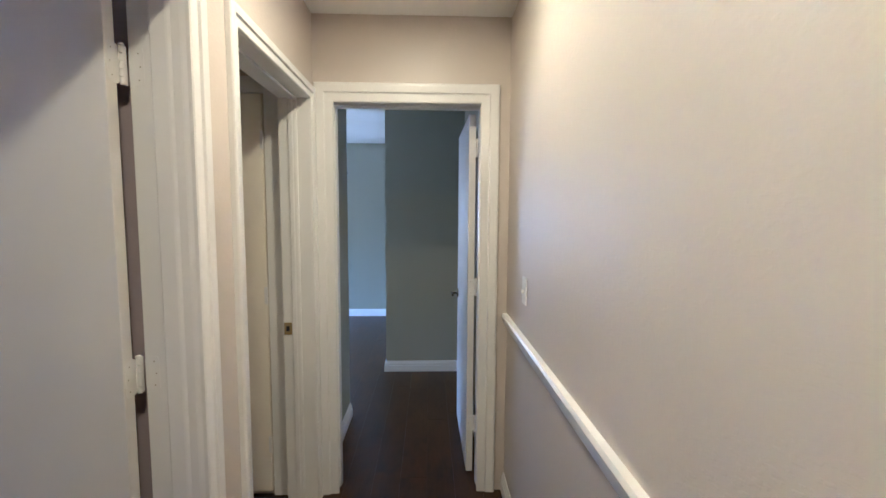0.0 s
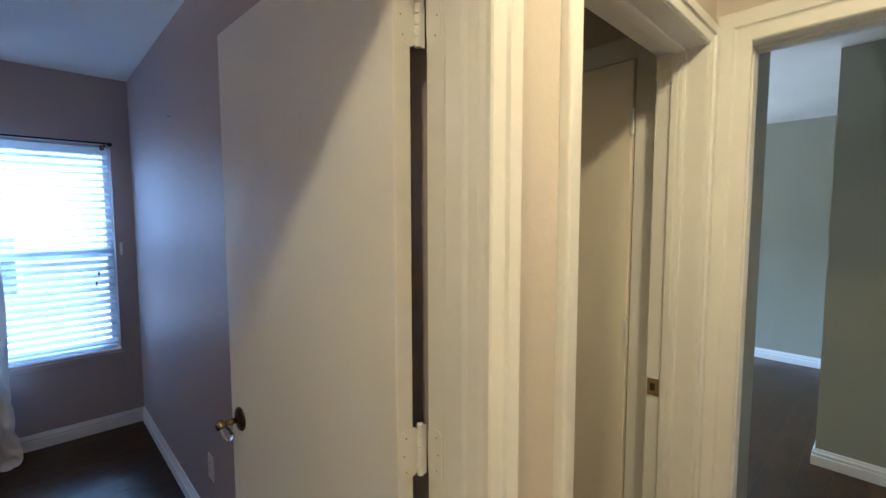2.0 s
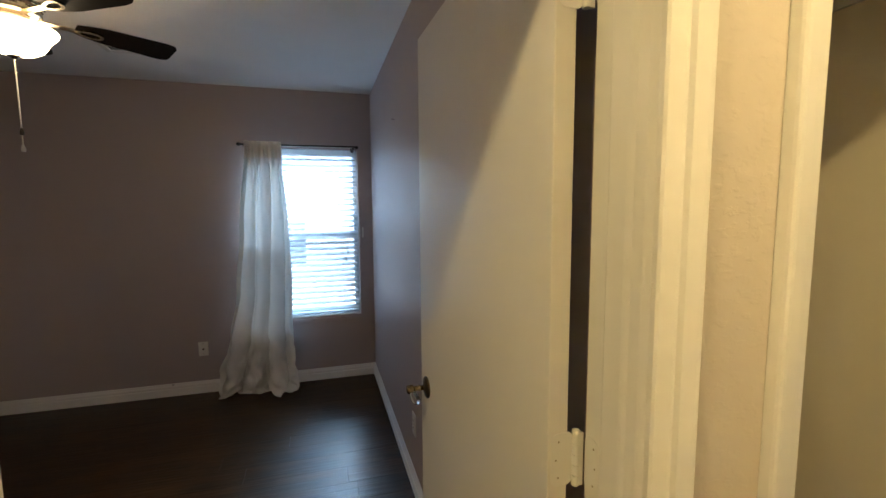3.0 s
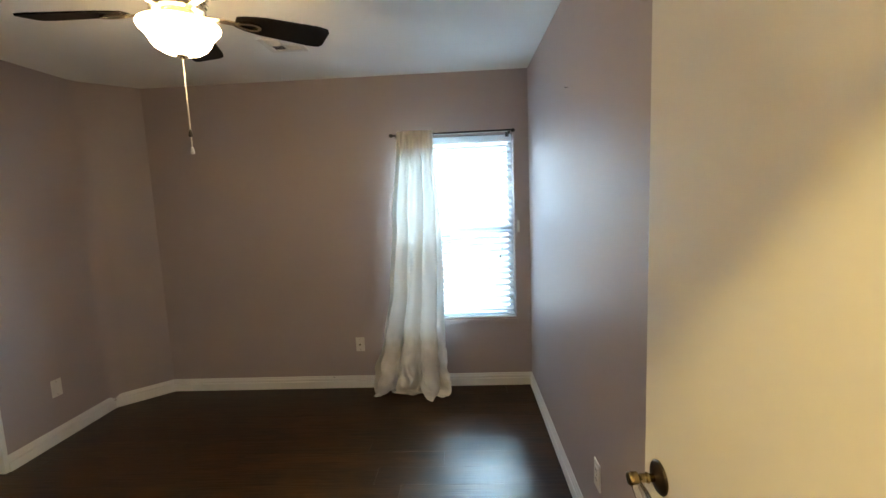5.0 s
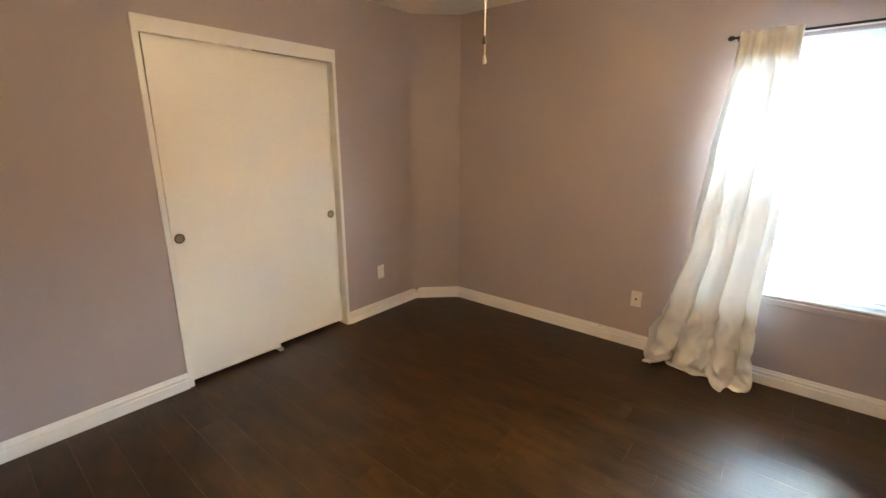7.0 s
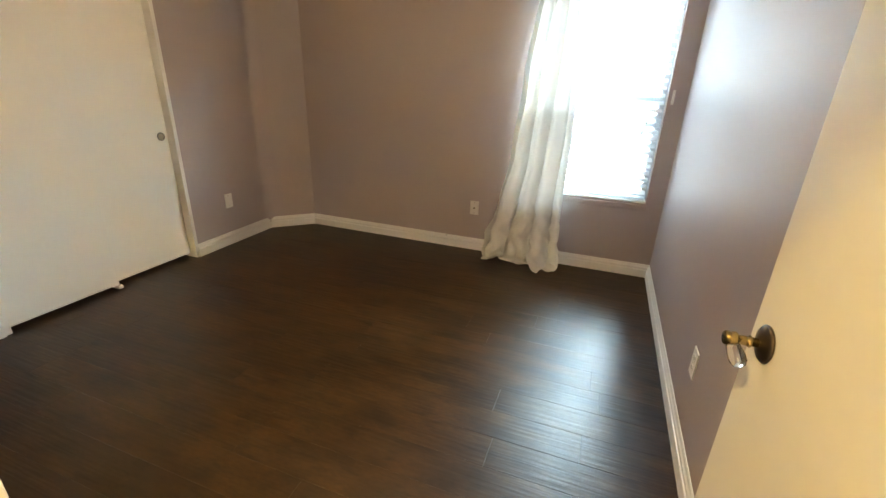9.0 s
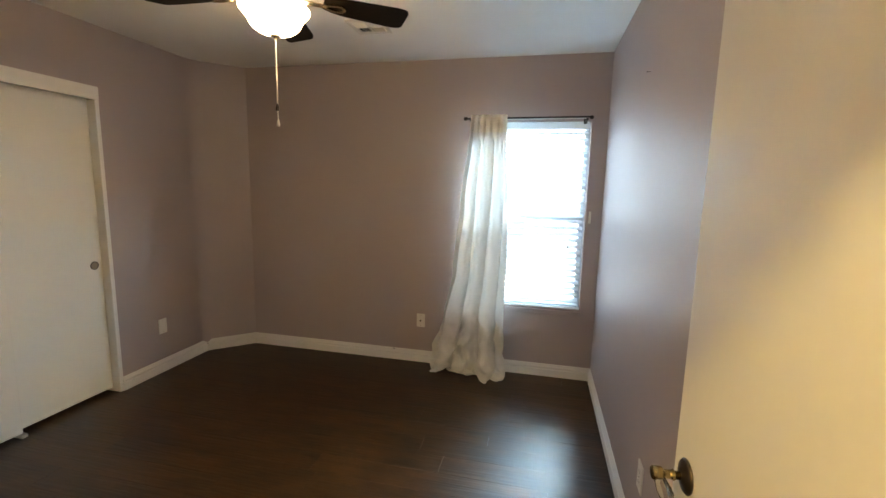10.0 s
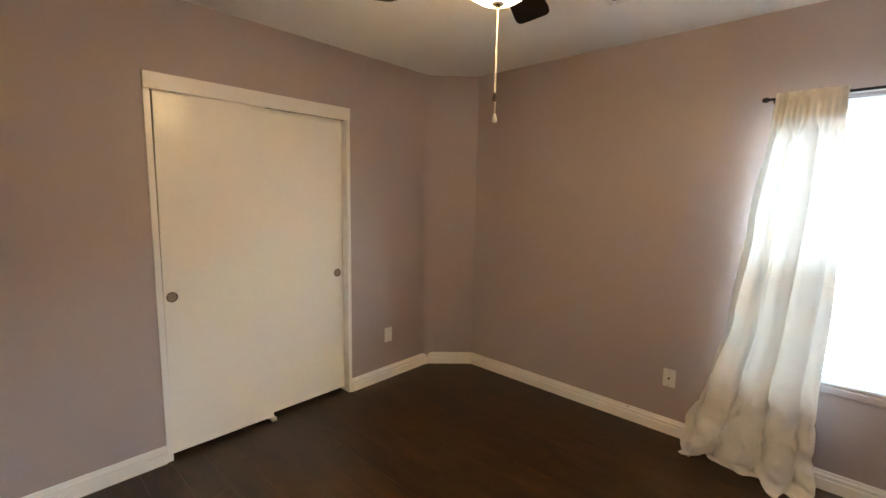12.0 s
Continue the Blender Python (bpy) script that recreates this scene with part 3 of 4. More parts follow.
# ---- bedroom window ----
w = structure(empty("window_1"), "white vinyl single-hung window with bright daylight", "window")
y0, y1, z0, z1 = WIN
fx0, fx1 = WX - 0.15, WX - 0.09
for nm, b in (
    ("window_frame", (fx0, fx1, y0, y0 + 0.04, z0, z1)), ("window_frame", (fx0, fx1, y1 - 0.04, y1, z0, z1)),
    ("window_frame", (fx0, fx1, y0 + 0.04, y1 - 0.04, z1 - 0.04, z1)), ("window_frame", (fx0, fx1, y0 + 0.04, y1 - 0.04, z0, z0 + 0.045)),
    ("meeting_rail", (fx0 + 0.01, fx1 + 0.01, y0 + 0.04, y1 - 0.04, 1.245, 1.29)),
):
    part(nm, box(*b, 0.003), VINYL, w)
for a, b, xx in ((z0 + 0.045, 1.245, fx1 - 0.02), (1.29, z1 - 0.04, fx0 + 0.025)):
    p = part("pane", box(xx - 0.002, xx + 0.002, y0 + 0.04, y1 - 0.04, a, b), PANE, w)
    p.visible_shadow = False
part("insect_screen", box(fx0 - 0.004, fx0 - 0.002, y0 + 0.02, y1 - 0.02, z0 + 0.02, 1.285), MESH, w, "grey insect screen over the lower sash")
part("sash_lock", box(fx1 + 0.01, fx1 + 0.03, 0.57, 0.63, 1.29, 1.305, 0.003), VINYL, w)
part("window_sill", box(WX - 0.09, WX + 0.004, y0, y1, z0 - 0.001, z0 + 0.010, 0.003), TRIM, w)
part("window_apron", box(WX - 0.001, WX + 0.012, y0 - 0.01, y1 + 0.012, z0 - 0.050, z0 - 0.012, 0.004), LAVENDER, w, "lavender painted ledge below the sill")

blind = tagged(empty("window_blind"), "white two-inch horizontal blind hung inside the window recess", "blind")
part("headrail", box(WX - 0.075, WX - 0.02, y0 + 0.012, y1 - 0.012, z1 - 0.055, z1 - 0.004, 0.004), SLAT, blind)
slat_w = y1 - y0 - 0.03
bm = bmesh.new()
rows = []
for i in range(7):
    u = -0.025 + 0.05 * i / 6
    lift = 0.0022 * (1 - (u / 0.025) ** 2)
    rows.append([[bm.verts.new((u, s * slat_w / 2, lift + t)) for s in (-1, 1)] for t in (0.0013, -0.0013)])
for a, b in zip(rows, rows[1:]):
    bm.faces.new((a[0][0], a[0][1], b[0][1], b[0][0]))
    bm.faces.new((a[1][0], b[1][0], b[1][1], a[1][1]))
    for s in (0, 1):
        bm.faces.new((a[0][s], b[0][s], b[1][s], a[1][s]))
for e in (rows[0], rows[-1]):
    bm.faces.new((e[0][0], e[0][1], e[1][1], e[1][0]))
bmesh.ops.recalc_face_normals(bm, faces=bm.faces[:])
slat_mesh = bpy.data.meshes.new("slat")
bm.to_mesh(slat_mesh)
bm.free()
slat_mesh.materials.append(SLAT)
SLATS = 28
zt, zb = z1 - 0.085, z0 + 0.065
for k in range(SLATS):
    s = new("slat", slat_mesh)
    s.parent = blind
    s.matrix_local = Matrix.Translation((WX - 0.047, (y0 + y1) / 2, zt + (zb - zt) * k / (SLATS - 1))) @ Matrix.Rotation(radians(24 + random.uniform(-1.5, 1.5)), 4, "Y")
part("bottom_rail", box(WX - 0.073, WX - 0.021, y0 + 0.015, y1 - 0.015, z0 + 0.014, z0 + 0.034, 0.005), SLAT, blind)
for yy in (y0 + 0.12, y1 - 0.14):
    part("ladder_cord", rod_bm((WX - 0.022, yy, z0 + 0.03), (WX - 0.022, yy, z1 - 0.05), 0.0012, 6), PLASTIC, blind)
    part("ladder_cord", rod_bm((WX - 0.072, yy, z0 + 0.03), (WX - 0.072, yy, z1 - 0.05), 0.0012, 6), PLASTIC, blind)
for dy, zz in ((0.10, 1.13), (0.115, 1.06)):
    c = part("lift_cord", rod_bm((WX - 0.014, y1 - dy, zz), (WX - 0.016, y1 - dy, z1 - 0.03), 0.0012, 6), PLASTIC, blind)
    part("tassel", lathe([(0, 0), (0.007, 0.002), (0.005, 0.02), (0.002, 0.032), (0, 0.033)], 12, Matrix.Translation((WX - 0.014, y1 - dy, zz - 0.03))), SLOT, c, "dark cord tassel", True)
cleat = tagged(empty("cord_cleat"), "small white plastic cleat on the wall beside the window", "cleat")
part("cleat_plate", box(WX, WX + 0.008, 1.052, 1.068, 1.235, 1.325, 0.003), PLASTIC, cleat)
part("cleat_horn", box(WX + 0.008, WX + 0.018, 1.054, 1.066, 1.262, 1.298, 0.004), PLASTIC, cleat)

# ---- curtain and rod ----
RX, RZ = WX + 0.145, 1.985
cr = tagged(empty("curtain_rod"), "thin dark metal curtain rod above the window", "curtain rod")
part("rod", rod_bm((RX, 0.135, RZ), (RX, 1.0, RZ + 0.004), 0.0065, 14), IRON, cr, smooth=True)
for yy, s in ((0.135, -1), (1.0, 1)):
    m = Matrix.Translation((RX, yy, RZ)) @ Matrix.Rotation(radians(-90 * s), 4, "X")
    part("finial", lathe([(0, -0.002), (0.010, 0), (0.013, 0.008), (0.012, 0.02), (0.006, 0.026), (0, 0.028)], 16, m), IRON, cr, smooth=True)
part("back_rod", box(WX + 0.052, WX + 0.062, 0.165, 0.985, RZ + 0.004, RZ + 0.022, 0.003), PLASTIC, cr, "flat white inner rod")
for yy in (0.160, 0.985):
    b = part("bracket", box(WX, RX + 0.004, yy - 0.006, yy + 0.006, RZ - 0.018, RZ - 0.006, 0.002), IRON, cr)
    part("bracket_plate", box(WX, WX + 0.006, yy - 0.012, yy + 0.012, RZ - 0.024, RZ + 0.012, 0.002), IRON, b)
    part("bracket_hook", box(WX, WX + 0.056, yy - 0.005, yy + 0.005, RZ - 0.004, RZ + 0.008, 0.002), IRON, b)


def curve_at(keys, z):
    """Smooth value between (z, value) keys in falling z."""
    for (a, p), (b, q) in zip(keys, keys[1:]):
        if b <= z <= a:
            f = (a - z) / (a - b)
            f = f * f * (3 - 2 * f)
            return p + (q - p) * f
    return keys[-1][1]


def curtain():
    c = tagged(empty("curtain"), "sheer white gathered curtain panel pooling on the floor", "curtain")
    left = [(2.02, 0.165), (1.86, 0.155), (1.36, 0.105), (0.85, 0.06), (0.45, -0.01), (0.18, -0.09), (0.0, -0.145)]
    right = [(2.02, 0.43), (1.86, 0.432), (1.36, 0.462), (0.98, 0.472), (0.45, 0.462), (0.18, 0.472), (0.0, 0.50)]
    NU, NV = 190, 120
    bm = bmesh.new()
    grid = []
    for j in range(NV + 1):
        v = j / NV
        run = 2.15 * v
        z = max(2.012 - run, 0.0)
        spill = max(0.0, run - 1.985)
        row = []
        for i in range(NU + 1):
            u = i / NU
            y = curve_at(left, z) + (curve_at(right, z) - curve_at(left, z)) * u
            low = max(0.0, 1 - z / 1.9)
            pool = max(0.0, 1 - z / 0.16)
            # tight pleats at the heading, deep overlapping folds below it
            pleat = math.sin(2 * math.pi * (6 * u + 0.15 * math.sin(5 * u)))
            drift = 0.10 * math.sin(1.7 * z + 1.0) + 0.05 * math.sin(4.1 * z + 6 * u)
            phase = 2 * math.pi * (4.1 * u + drift + 0.16 * math.sin(5.0 * u + 0.6))
            head = max(0.0, min(1.0, (z - 1.78) / 0.10))
            head = head * head * (3 - 2 * head)
            size = 0.75 + 0.35 * math.sin(11 * u + 0.9 * z)
            ends = min(1.0, 9 * u, 9 * (1 - u))
            amp = (0.020 + 0.024 * low) * size
            mid = math.sin(2 * math.pi * (8.3 * u + 0.35 * math.sin(1.7 * z)) + 0.8)
            x = RX + 0.009 * pleat * head + (1 - head) * (amp * math.cos(phase) + 0.006 * mid)
            y += (0.017 + 0.022 * low) * size * math.sin(phase) * ends * (1 - head) * min(1.0, 0.3 + 1.4 * z)
            n1 = noise.noise(Vector((u * 6, z * 5, 1.7)))
            n2 = noise.noise(Vector((u * 17, z * 14, 4.1)))
            x += 0.012 * n1 * low + 0.004 * n2 * low
            crush = max(0.0, 1 - z / 0.62) ** 0.8
            n3 = noise.noise(Vector((u * 9 + 3, z * 11, 7.3)))
            n4 = noise.noise(Vector((u * 24, z * 26, 2.2)))
            x += crush * (0.050 * n3 + 0.024 * n4)
            y += crush * 0.030 * noise.noise(Vector((u * 8, z * 9, 12.5)))
            buckle = 2 * math.pi * (z / 0.15 + 0.9 * math.sin(6.5 * u + 0.7) + 0.6 * n3)
            x += crush * crush * 0.011 * math.sin(buckle)
            y += crush * 0.006 * math.cos(buckle + 1.3)
            # rod pocket round the rod, with a ruffle above and a gather below
            if abs(z - RZ) < 0.016:
                x = RX + 0.0095 + 0.002 * pleat
            if 1.855 < z < 1.88:
                x = x * 0.5 + (RX + 0.006 + 0.006 * pleat) * 0.5
            zz = z
            if pool > 0:
                hem = 0.5 + 0.5 * math.sin(2 * math.pi * (2.1 * u + 0.1))
                lobe = 0.35 + 0.65 * math.exp(-((u - 0.70) / 0.2) ** 2) + 0.45 * math.exp(-((u - 0.12) / 0.12) ** 2)
                x += pool * (0.004 + 0.014 * lobe + 0.04 * n1 + 0.018 * math.sin(2 * math.pi * 5.2 * u))
                x += spill * lobe * (0.26 + 0.6 * n3)
                y += pool * 0.02 * math.sin(2 * math.pi * 4 * u + 1) + spill * 0.5 * math.sin(2 * math.pi * 1.5 * u + 2.4)
                ripple = 0.030 * (0.5 + 0.5 * math.sin(2 * math.pi * (4.3 * u + 6 * spill))) + 0.022 * abs(n4) + 0.02 * max(0.0, n1)
                zz = max(0.006 + ripple * (1 - 6.5 * spill), z + pool * (0.030 * n1 + 0.022 * (1 - hem)) * (z > 0.02))
            x = max(x, WX + 0.022)
            row.append(bm.verts.new((x, y, zz)))
        grid.append(row)
    for a, b in zip(grid, grid[1:]):
        for i in range(NU):
            bm.faces.new((a[i], a[i + 1], b[i + 1], b[i]))
    # the stitched heading, a second layer of cloth
    hb = bmesh.new()
    rows = []
    for j in (0, 1, 2, 3, 4, 5, 6, 7):
        rows.append([hb.verts.new(v.co + Vector((0.0035, 0, 0))) for v in grid[j]])
    for a, b in zip(rows, rows[1:]):
        for i in range(NU):
            hb.faces.new((a[i], a[i + 1], b[i + 1], b[i]))
    part("cloth", bm, CURTAIN, c, smooth=True)
    part("heading", hb, HEADING, c, "gathered cream heading band", True)
    return c


curtain()


# ---- closet ----
closet = structure(empty("trim"), "white painted closet opening frame with a header board", "closet frame")
part("header_board", box(-2.775, -1.56, SY - 0.012, SY + 0.012, 1.985, 2.068, 0.002), TRIM, closet)
part("side_jamb", box(-1.590, -1.560, SY - 0.11, SY + 0.008, 0, 1.985, 0.002), TRIM, closet)
part("side_jamb", box(-2.775, -2.748, SY - 0.11, SY + 0.008, 0, 1.985, 0.002), TRIM, closet)
# track block; its near-black colour stands in for the shadow line above the doors
part("track", box(-2.748, -1.590, SY - 0.10, SY - 0.012, 1.99, 2.03), SLOT, closet)
part("floor_guide", box(-2.185, -2.155, SY - 0.085, SY + 0.006, 0.0, 0.022, 0.003), PLASTIC, closet, "white plastic floor guide")


def closet_door(x0, x1, yf, pull_x, bottom, lean):
    d = tagged(empty("sliding_door", pose((x0 + x1) / 2, yf, bottom, 0, lean, 0)), "white flush sliding closet door with a round recessed pull", "sliding door", "closet sliding doors")
    h = (x1 - x0) / 2
    part("leaf", box(-h, h, -0.034, 0, 0, 1.965, 0.002), CLOSET, d)
    px = pull_x - (x0 + x1) / 2
    m = Matrix.Translation((px, 0, 0.912 - bottom)) @ Matrix.Rotation(radians(-90), 4, "X")
    p = part("finger_pull", lathe([(0.0235, 0.0), (0.0275, 0.0), (0.0275, 0.0025), (0.0255, 0.0035), (0.0235, 0.0025), (0.0225, -0.0)], 32, m), BRONZE, d, "round dark metal finger pull", True)
    part("cup", lathe([(0, 0.0006), (0.012, 0.0007), (0.021, 0.0012), (0.0237, 0.0022)], 32, m), AGED, p, "recessed metal cup", True)
    return d


closet_door(-2.175, -1.593, SY - 0.014, -1.632, 0.026, -0.3)
closet_door(-2.746, -2.150, SY - 0.054, -2.697, 0.030, 0)


# ---- plates ----
def outlet(m, kind):
    """A wall plate; z of m points out of the wall, y up."""
    o = tagged(empty("outlet" if kind != "blank" else "wall_plate", m), {"duplex": "almond duplex wall outlet with two sockets", "coax": "white wall plate with a cable socket", "blank": "blank white wall plate above the baseboard"}[kind], "outlet")
    part("plate", box(-0.036, 0.036, -0.058, 0.058, 0, 0.006, 0.0025), PLASTIC, o)
    if kind == "duplex":
        for s in (-1, 1):
            f = part("socket", box(-0.016, 0.016, s * 0.021 - 0.014, s * 0.021 + 0.014, 0.004, 0.0075, 0.001), PLASTIC, o)
            for dx in (-0.0065, 0.0065):
                # solid dark bars, coloured like the shade inside a slot
                part("slot", box(dx - 0.0012, dx + 0.0012, s * 0.021 - 0.003, s * 0.021 + 0.007, 0.0072, 0.0079), SLOT, f)
    elif kind == "coax":
        part("connector", lathe([(0, 0), (0.006, 0), (0.006, 0.012), (0.004, 0.013), (0, 0.013)], 14, Matrix.Translation((0, 0, 0.005))), BRASS, o, smooth=True)
    for s in (-1, 1) if kind != "duplex" else (0,):
        part("screw", lathe([(0, 0.0062), (0.003, 0.0062), (0.002, 0.0072), (0, 0.0073)], 10, Matrix.Translation((0, s * 0.042, 0))), NICKEL, o)
    return o


outlet(pose(WX, -0.237, 0.364) @ pose(0, 0, 0, 90, 0, 90), "coax")
outlet(pose(-3.128, SY, 0.361) @ pose(0, 0, 0, 90, 0, 180), "blank")
outlet(pose(-2.168, NY, 0.361) @ pose(0, 0, 0, 90, 0, 0), "duplex")
sw = tagged(empty("light_switch", pose(HE, 1.795, 1.165) @ pose(0, 0, 0, 90, 0, -90)), "white toggle light switch above the chair rail", "light switch")
part("plate", box(-0.036, 0.036, -0.058, 0.058, 0, 0.006, 0.0025), PLASTIC, sw)
part("toggle", box(-0.005, 0.005, -0.012, 0.006, 0.005, 0.018, 0.002), PLASTIC, sw)
for s in (-1, 1):
    part("screw", lathe([(0, 0.0062), (0.003, 0.0062), (0.002, 0.0072), (0, 0.0073)], 10, Matrix.Translation((0, s * 0.032, 0))), PLASTIC, sw)


nail = tagged(empty("nail", pose(-2.62, NY, 2.01) @ pose(0, 0, 0, 90, 0, 0)), "small dark picture nail driven into the lavender wall", "nail")
part("shank", lathe([(0, -0.004), (0.0012, -0.004), (0.0012, 0.016), (0.003, 0.016), (0.003, 0.0175), (0, 0.0175)], 10), IRON, nail)


# ---- ceiling fan ----
def ceiling_fan(cx, cy):
    f = tagged(empty("ceiling_fan", pose(cx, cy, H)), "five-blade nickel ceiling fan with a lit frosted bowl", "ceiling fan")
    part("canopy", lathe([(0, 0), (0.075, 0), (0.078, -0.012), (0.076, -0.03), (0.066, -0.036), (0, -0.036)], 40), NICKEL, f, smooth=True)
    hous = part("motor_housing", lathe([(0.06, -0.034), (0.076, -0.042), (0.082, -0.06), (0.082, -0.156), (0.088, -0.164), (0.100, -0.172), (0.102, -0.180), (0.098, -0.188), (0.086, -0.205), (0.084, -0.213), (0.09, -0.219), (0.09, -0.235), (0.075, -0.243), (0.05, -0.247), (0, -0.247)], 48), NICKEL, f, smooth=True)
    for k in range(10):
        a = 2 * math.pi * k / 10
        mm = Matrix.Rotation(a, 4, "Z") @ Matrix.Translation((0.0935, 0, -0.1975)) @ Matrix.Rotation(radians(-35), 4, "Y")
        vb = box(-0.002, 0.002, -0.014, 0.014, -0.007, 0.007, 0.001)
        bmesh.ops.transform(vb, matrix=mm, verts=vb.verts)
        # dark tab on the housing, its colour standing for the opening's shade
        part("vent_slot", vb, SLOT, hous)
    part("light_fitter", lathe([(0.05, -0.245), (0.056, -0.249), (0.056, -0.255), (0.050, -0.258), (0.050, -0.266), (0.068, -0.272), (0.076, -0.280), (0.020, -0.283), (0.020, -0.290), (0, -0.290)], 40), AGED, f, smooth=True)
    # bell-shaped bowl
    part("light_bowl", lathe([(0.122, -0.292), (0.127, -0.283), (0.133, -0.282), (0.135, -0.286), (0.132, -0.295), (0.122, -0.306), (0.111, -0.318), (0.103, -0.331), (0.097, -0.344), (0.086, -0.358), (0.066, -0.371), (0.036, -0.380), (0, -0.383)], 56), BOWL, f, "glowing frosted bell-shaped glass bowl", True)
    part("bowl_finial", lathe([(0, -0.381), (0.018, -0.382), (0.020, -0.387), (0.012, -0.392), (0.006, -0.398), (0, -0.400)], 24), NICKEL, f, smooth=True)
    for k in range(5):
        a = radians(128.3 + 72 * k)
        rot = Matrix.Rotation(a, 4, "Z")
        tilt = rot @ Matrix.Translation((0, 0, -0.230)) @ Matrix.Rotation(radians(-13), 4, "X")
        bm = bmesh.new()
        prof = []
        N = 14
        for i in range(N + 1):
            out = i / N
            r = 0.19 + (0.549 - 0.19) * (1 - (1 - out) ** 1.4)
            wdt = 0.052 + 0.017 * min(1.0, out / 0.7)
            wdt *= (0.55, 0.80, 0.92)[i] if i < 3 else 1.0
            if i >= N - 3:
                wdt *= (0.99, 0.955, 0.88, 0.66)[i - N + 3]
            prof.append((r, wdt))
        top, bot = [], []
        for z, arr in ((0.003, top), (-0.003, bot)):
            for r, wdt in prof:
                arr.append((bm.verts.new((r, -wdt, z)), bm.verts.new((r, wdt, z))))
        for i in range(N):
            bm.faces.new((top[i][0], top[i + 1][0], top[i + 1][1], top[i][1]))
            bm.faces.new((bot[i][0], bot[i][1], bot[i + 1][1], bot[i + 1][0]))
            for s in (0, 1):
                bm.faces.new((top[i][s], bot[i][s], bot[i + 1][s], top[i + 1][s]))
        for i in (0, N):
            bm.faces.new((top[i][0], top[i][1], bot[i][1], bot[i][0]))
        bmesh.ops.transform(bm, matrix=tilt, verts=bm.verts)
        bl = part("blade", bm, BLADE, f, "dark espresso wooden blade")
        # bracket: an arm that ends in a loop under the blade
        bk = bmesh.new()
        add_box(bk, 0.075, 0.205, -0.011, 0.011, -0.013, -0.005, 0.003)
        ring_o, ring_i = [], []
        S = 28
        loops = []
        for k2 in range(S):
            t = 2 * math.pi * k2 / S
            ex, ey = math.cos(t), math.sin(t)
            taper = 0.75 + 0.25 * ex
            o = Vector((0.235 + 0.048 * ex, 0.030 * ey * taper, 0))
            inn = Vector((0.237 + 0.034 * ex, 0.017 * ey * taper, 0))
            loops.append([bk.verts.new(o + Vector((0, 0, -0.005))), bk.verts.new(o + Vector((0, 0, -0.014))), bk.verts.new(inn + Vector((0, 0, -0.014))), bk.verts.new(inn + Vector((0, 0, -0.005)))])
        for k2 in range(S):
            p, q = loops[k2], loops[(k2 + 1) % S]
            for e in range(4):
                bk.faces.new((p[e], p[(e + 1) % 4], q[(e + 1) % 4], q[e]))
        bmesh.ops.transform(bk, matrix=tilt, verts=bk.verts)
        part("blade_bracket", bk, NICKEL, bl, "looped nickel blade bracket", False)
    for dx, dy, zend in ((0.0, 0.0, -0.715), (0.014, 0.008, -0.655)):
        top_z = -0.395 if dx == 0 else -0.39
        n_beads = int((top_z - zend) / 0.0065)
        bm = bmesh.new()
        for i in range(n_beads):
            add_lathe(bm, [(0, 0), (0.0024, 0.0012), (0.0030, 0.0027), (0.0024, 0.0042), (0.0011, 0.0055), (0.0011, 0.0065)], 6, Matrix.Translation((dx * (0.2 + 0.8 * i / n_beads), dy * (0.2 + 0.8 * i / n_beads), top_z - 0.0065 * (i + 1))))
        ch = part("pull_chain", bm, CHAIN, f, "thin beaded nickel pull chain", True)
        part("chain_pull", lathe([(0, 0), (0.0065, 0.001), (0.0075, 0.008), (0.005, 0.022), (0.002, 0.028), (0, 0.0285)], 16, Matrix.Translation((dx, dy, zend - 0.022))), PLASTIC if dx == 0 else BRONZE, ch, smooth=True)
    return f


ceiling_fan(-2.095, -0.372)

# ---- ceiling vent ----
vent = tagged(empty("ceiling_vent", pose(-3.095, -0.385, H) @ Matrix.Diagonal((0.8, 0.8, 1, 1))), "white square ceiling air register with angled louvres", "ceiling vent")
# dark sheet painted as the shade of the duct behind the louvres
part("backing", box(-0.11, 0.11, -0.11, 0.11, -0.003, -0.001), SLOT, vent)
for b in ((-0.14, 0.14, -0.14, -0.105), (-0.14, 0.14, 0.105, 0.14), (-0.14, -0.105, -0.105, 0.105), (0.105, 0.14, -0.105, 0.105)):
    part("frame", box(*b, -0.012, 0, 0.003), PLASTIC, vent)
part("divider", box(-0.006, 0.006, -0.105, 0.105, -0.012, -0.002), PLASTIC, vent)
part("divider", box(-0.105, -0.006, -0.006, 0.006, -0.012, -0.002), PLASTIC, vent)
part("divider", box(0.006, 0.105, -0.006, 0.006, -0.012, -0.002), PLASTIC, vent)
for qx in (-1, 1):
    for qy in (-1, 1):
        for k in range(5):
            t = 0.018 + 0.019 * k
            sb = box(-0.046, 0.046, -0.0075, 0.0075, -0.0008, 0.0008)
            along = qx * qy > 0
            mm = Matrix.Translation((qx * 0.056, qy * t, -0.008)) @ Matrix.Rotation(radians(40 * qy), 4, "X") if along else Matrix.Translation((qx * t, qy * 0.056, -0.008)) @ Matrix.Rotation(radians(90), 4, "Z") @ Matrix.Rotation(radians(-40 * qx), 4, "X")
            bmesh.ops.transform(sb, matrix=mm, verts=sb.verts)
            part("louvre", sb, PLASTIC, vent)

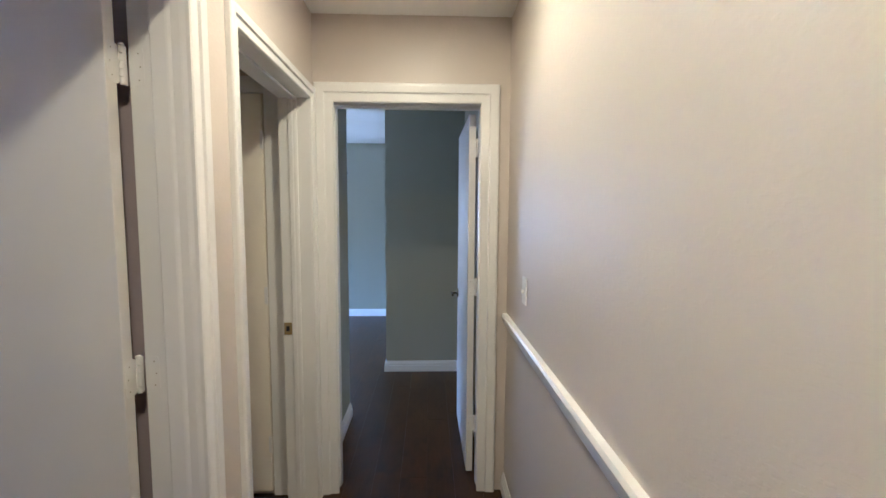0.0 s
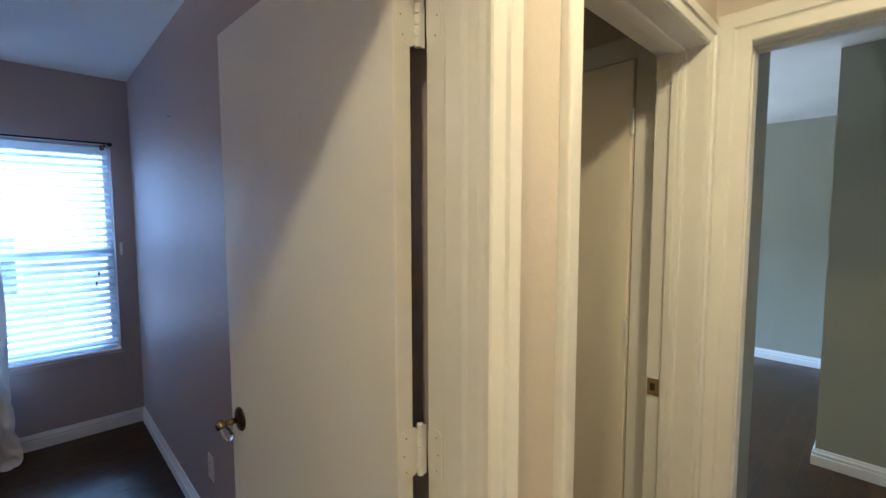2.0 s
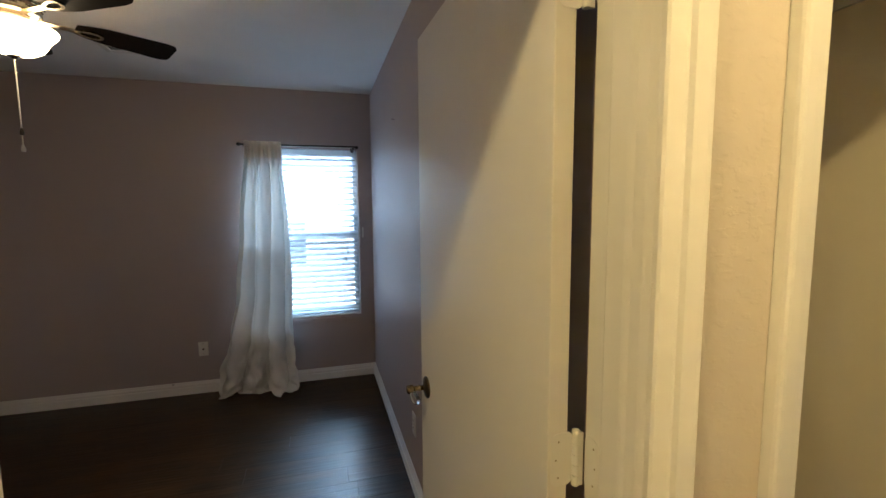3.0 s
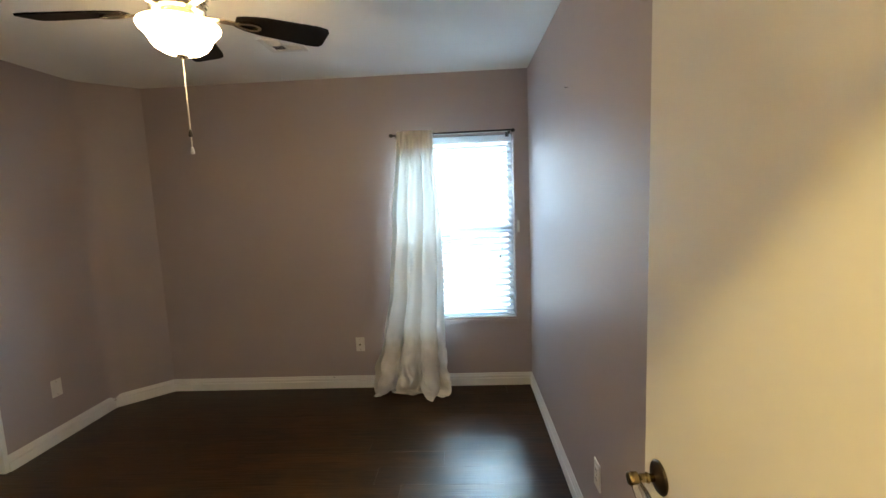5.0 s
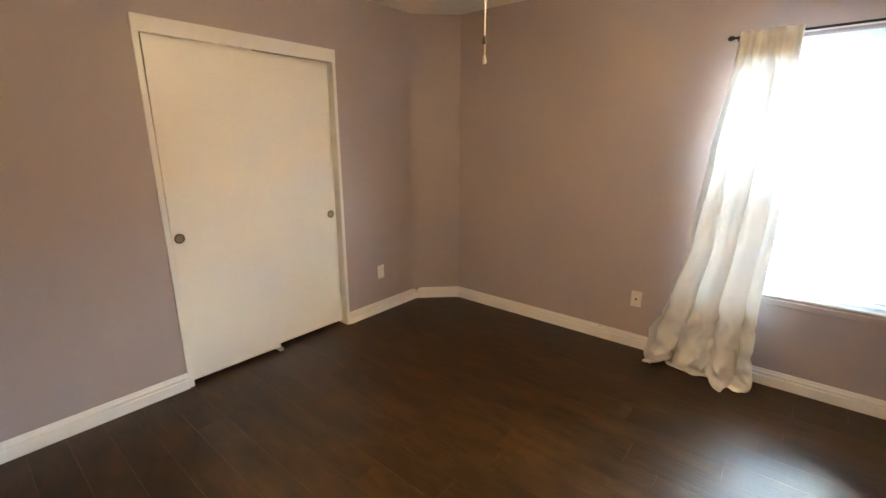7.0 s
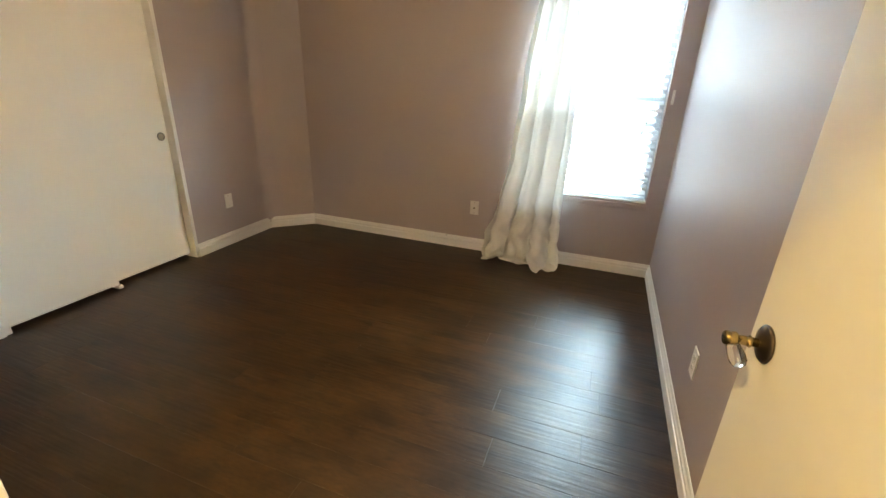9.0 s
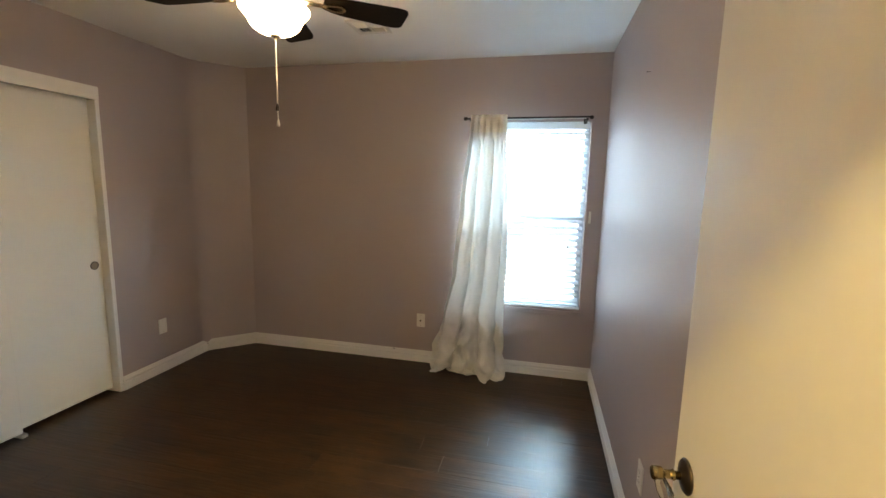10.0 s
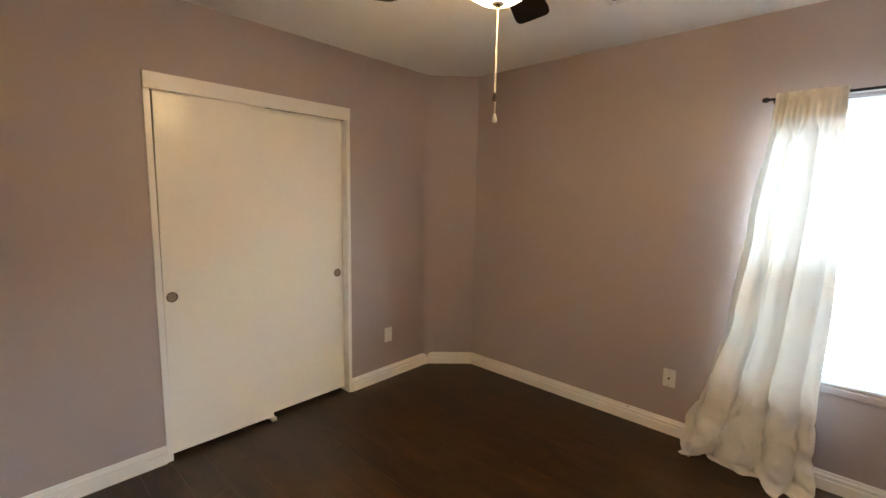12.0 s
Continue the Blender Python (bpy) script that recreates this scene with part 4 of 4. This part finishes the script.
# ---- hall downlights ----
for xx, yy in ((-0.06, 0.15), (0.03, 1.37)):
    dl = tagged(empty("ceiling_light", pose(xx, yy, H)), "small round recessed downlight in the hall ceiling", "ceiling light", "hall downlights")
    part("trim_ring", lathe([(0.068, -0.010), (0.085, -0.006), (0.09, 0), (0.068, 0)], 32), PLASTIC, dl, smooth=True)

# ---- far room window ----
fw = structure(empty("window_2"), "window of the sage room letting in daylight", "window")
a, b, c, d = FWIN
for bb in ((a, a + 0.04, c, d), (b - 0.04, b, c, d), (a + 0.04, b - 0.04, c, c + 0.04), (a + 0.04, b - 0.04, d - 0.04, d)):
    part("window_frame", box(bb[0], bb[1], GN + 0.06, GN + 0.12, bb[2], bb[3], 0.003), VINYL, fw)
p = part("pane", box(a + 0.04, b - 0.04, GN + 0.088, GN + 0.092, c + 0.04, d - 0.04), PANE, fw)
p.visible_shadow = False
# added window, never in view, where the west lamp shines in
fw = structure(empty("window_3"), "unseen second window of the sage room, added for daylight", "window")
a, b, c, d = FWEST
for bb in ((a, a + 0.04, c, d), (b - 0.04, b, c, d), (a + 0.04, b - 0.04, c, c + 0.04), (a + 0.04, b - 0.04, d - 0.04, d)):
    part("window_frame", box(GW - 0.09, GW - 0.04, bb[0], bb[1], bb[2], bb[3], 0.003), VINYL, fw)
p = part("pane", box(GW - 0.067, GW - 0.063, a + 0.04, b - 0.04, c + 0.04, d - 0.04), PANE, fw)
p.visible_shadow = False
fr = tagged(empty("curtain_rod"), "dark curtain rod above the window of the sage room", "curtain rod")
part("rod", rod_bm((-2.95, GN - 0.08, 2.03), (-1.085, GN - 0.08, 2.03), 0.013, 12), IRON, fr, smooth=True)
for xx in (-2.93, -1.16):
    part("bracket", box(xx - 0.01, xx + 0.01, GN - 0.08, GN, 2.005, 2.02, 0.003), IRON, fr)
part("finial", lathe([(0, 0), (0.018, 0.004), (0.022, 0.02), (0.014, 0.036), (0, 0.040)], 16, Matrix.Translation((-1.085, GN - 0.08, 2.03)) @ Matrix.Rotation(radians(90), 4, "Y")), IRON, fr, smooth=True)

# ---- outdoors ----
# doubles as a reflector: its paleness is chosen for the bounced light
structure(obj("ground", box(-400, 400, -400, 400, -0.5, -0.35), GROUND), "pale ground outside the window, lightened to bounce daylight in", "ground")
nb = tagged(empty("neighbour_house"), "grey-blue stucco neighbouring house with one window", "house")
part("wall", box(-11.2, -11.0, -7, 9, -0.35, 3.1), STUCCO, nb)
part("roof", box(-14, -10.5, -7.5, 9.5, 3.1, 3.35), ROOFING, nb)
nw = part("window", box(-11.02, -10.97, -0.55, 0.45, 0.0, 1.25, 0.01), VINYL, nb)
part("pane", box(-10.98, -10.96, -0.48, 0.38, 0.07, 1.18), SHADED_GLASS, nw)
structure(obj("roof", box(WX - 0.5, HE + 0.5, SY - 1.0, GN + 0.5, H + 0.12, H + 0.25), ROOFING), "house roof above the ceilings", "roof")

# ---- floor planks ----
PW, PL = 0.15, 1.22
bm = bmesh.new()
add_box(bm, -PW / 2 + 0.0002, PW / 2 - 0.0002, 0.0003, PL - 0.0003, -0.010, 0.0)
for v in bm.verts:
    v.co.z = 0.0 if v.co.z > -0.005 else -0.010
edges = [e for e in bm.edges if all(v.co.z > -0.001 for v in e.verts)]
bmesh.ops.bevel(bm, geom=edges, offset=0.0004, segments=1, affect="EDGES")
bmesh.ops.recalc_face_normals(bm, faces=bm.faces[:])
plank_mesh = bpy.data.meshes.new("plank")
bm.to_mesh(plank_mesh)
bm.free()
plank_mesh.materials.append(WOOD)
rng = random.Random(5)
col = 0
x = -2.25 - 11 * PW
while x < HE + 0.1:
    y = SY - 0.7 - rng.uniform(0, PL)
    if abs(x + 2.25) < 0.01:
        y = 0.852 - 3 * PL
    y_end = GN + 0.1
    while y < y_end:
        yc0, yc1 = max(y, SY - 0.7), min(y + PL, y_end)
        hidden = (x < EX - 0.1 and yc0 > NY + 0.1 and yc1 < GS - 0.1) or (x > BX + 0.15 and yc0 > BY + 0.1) or (yc1 < SY - 0.1 and not -2.9 < x < -1.4) or (x < -2.3 and yc0 > GS - 0.15)
        if yc1 - yc0 > 0.05 and not hidden:
            pl = new("plank", plank_mesh)
            pl.parent = floor
            pl.matrix_local = Matrix.Translation((x, yc0, rng.uniform(-0.0004, 0.0))) @ Matrix.Diagonal((1, (yc1 - yc0) / PL, 1, 1))
        y += PL
    x += PW
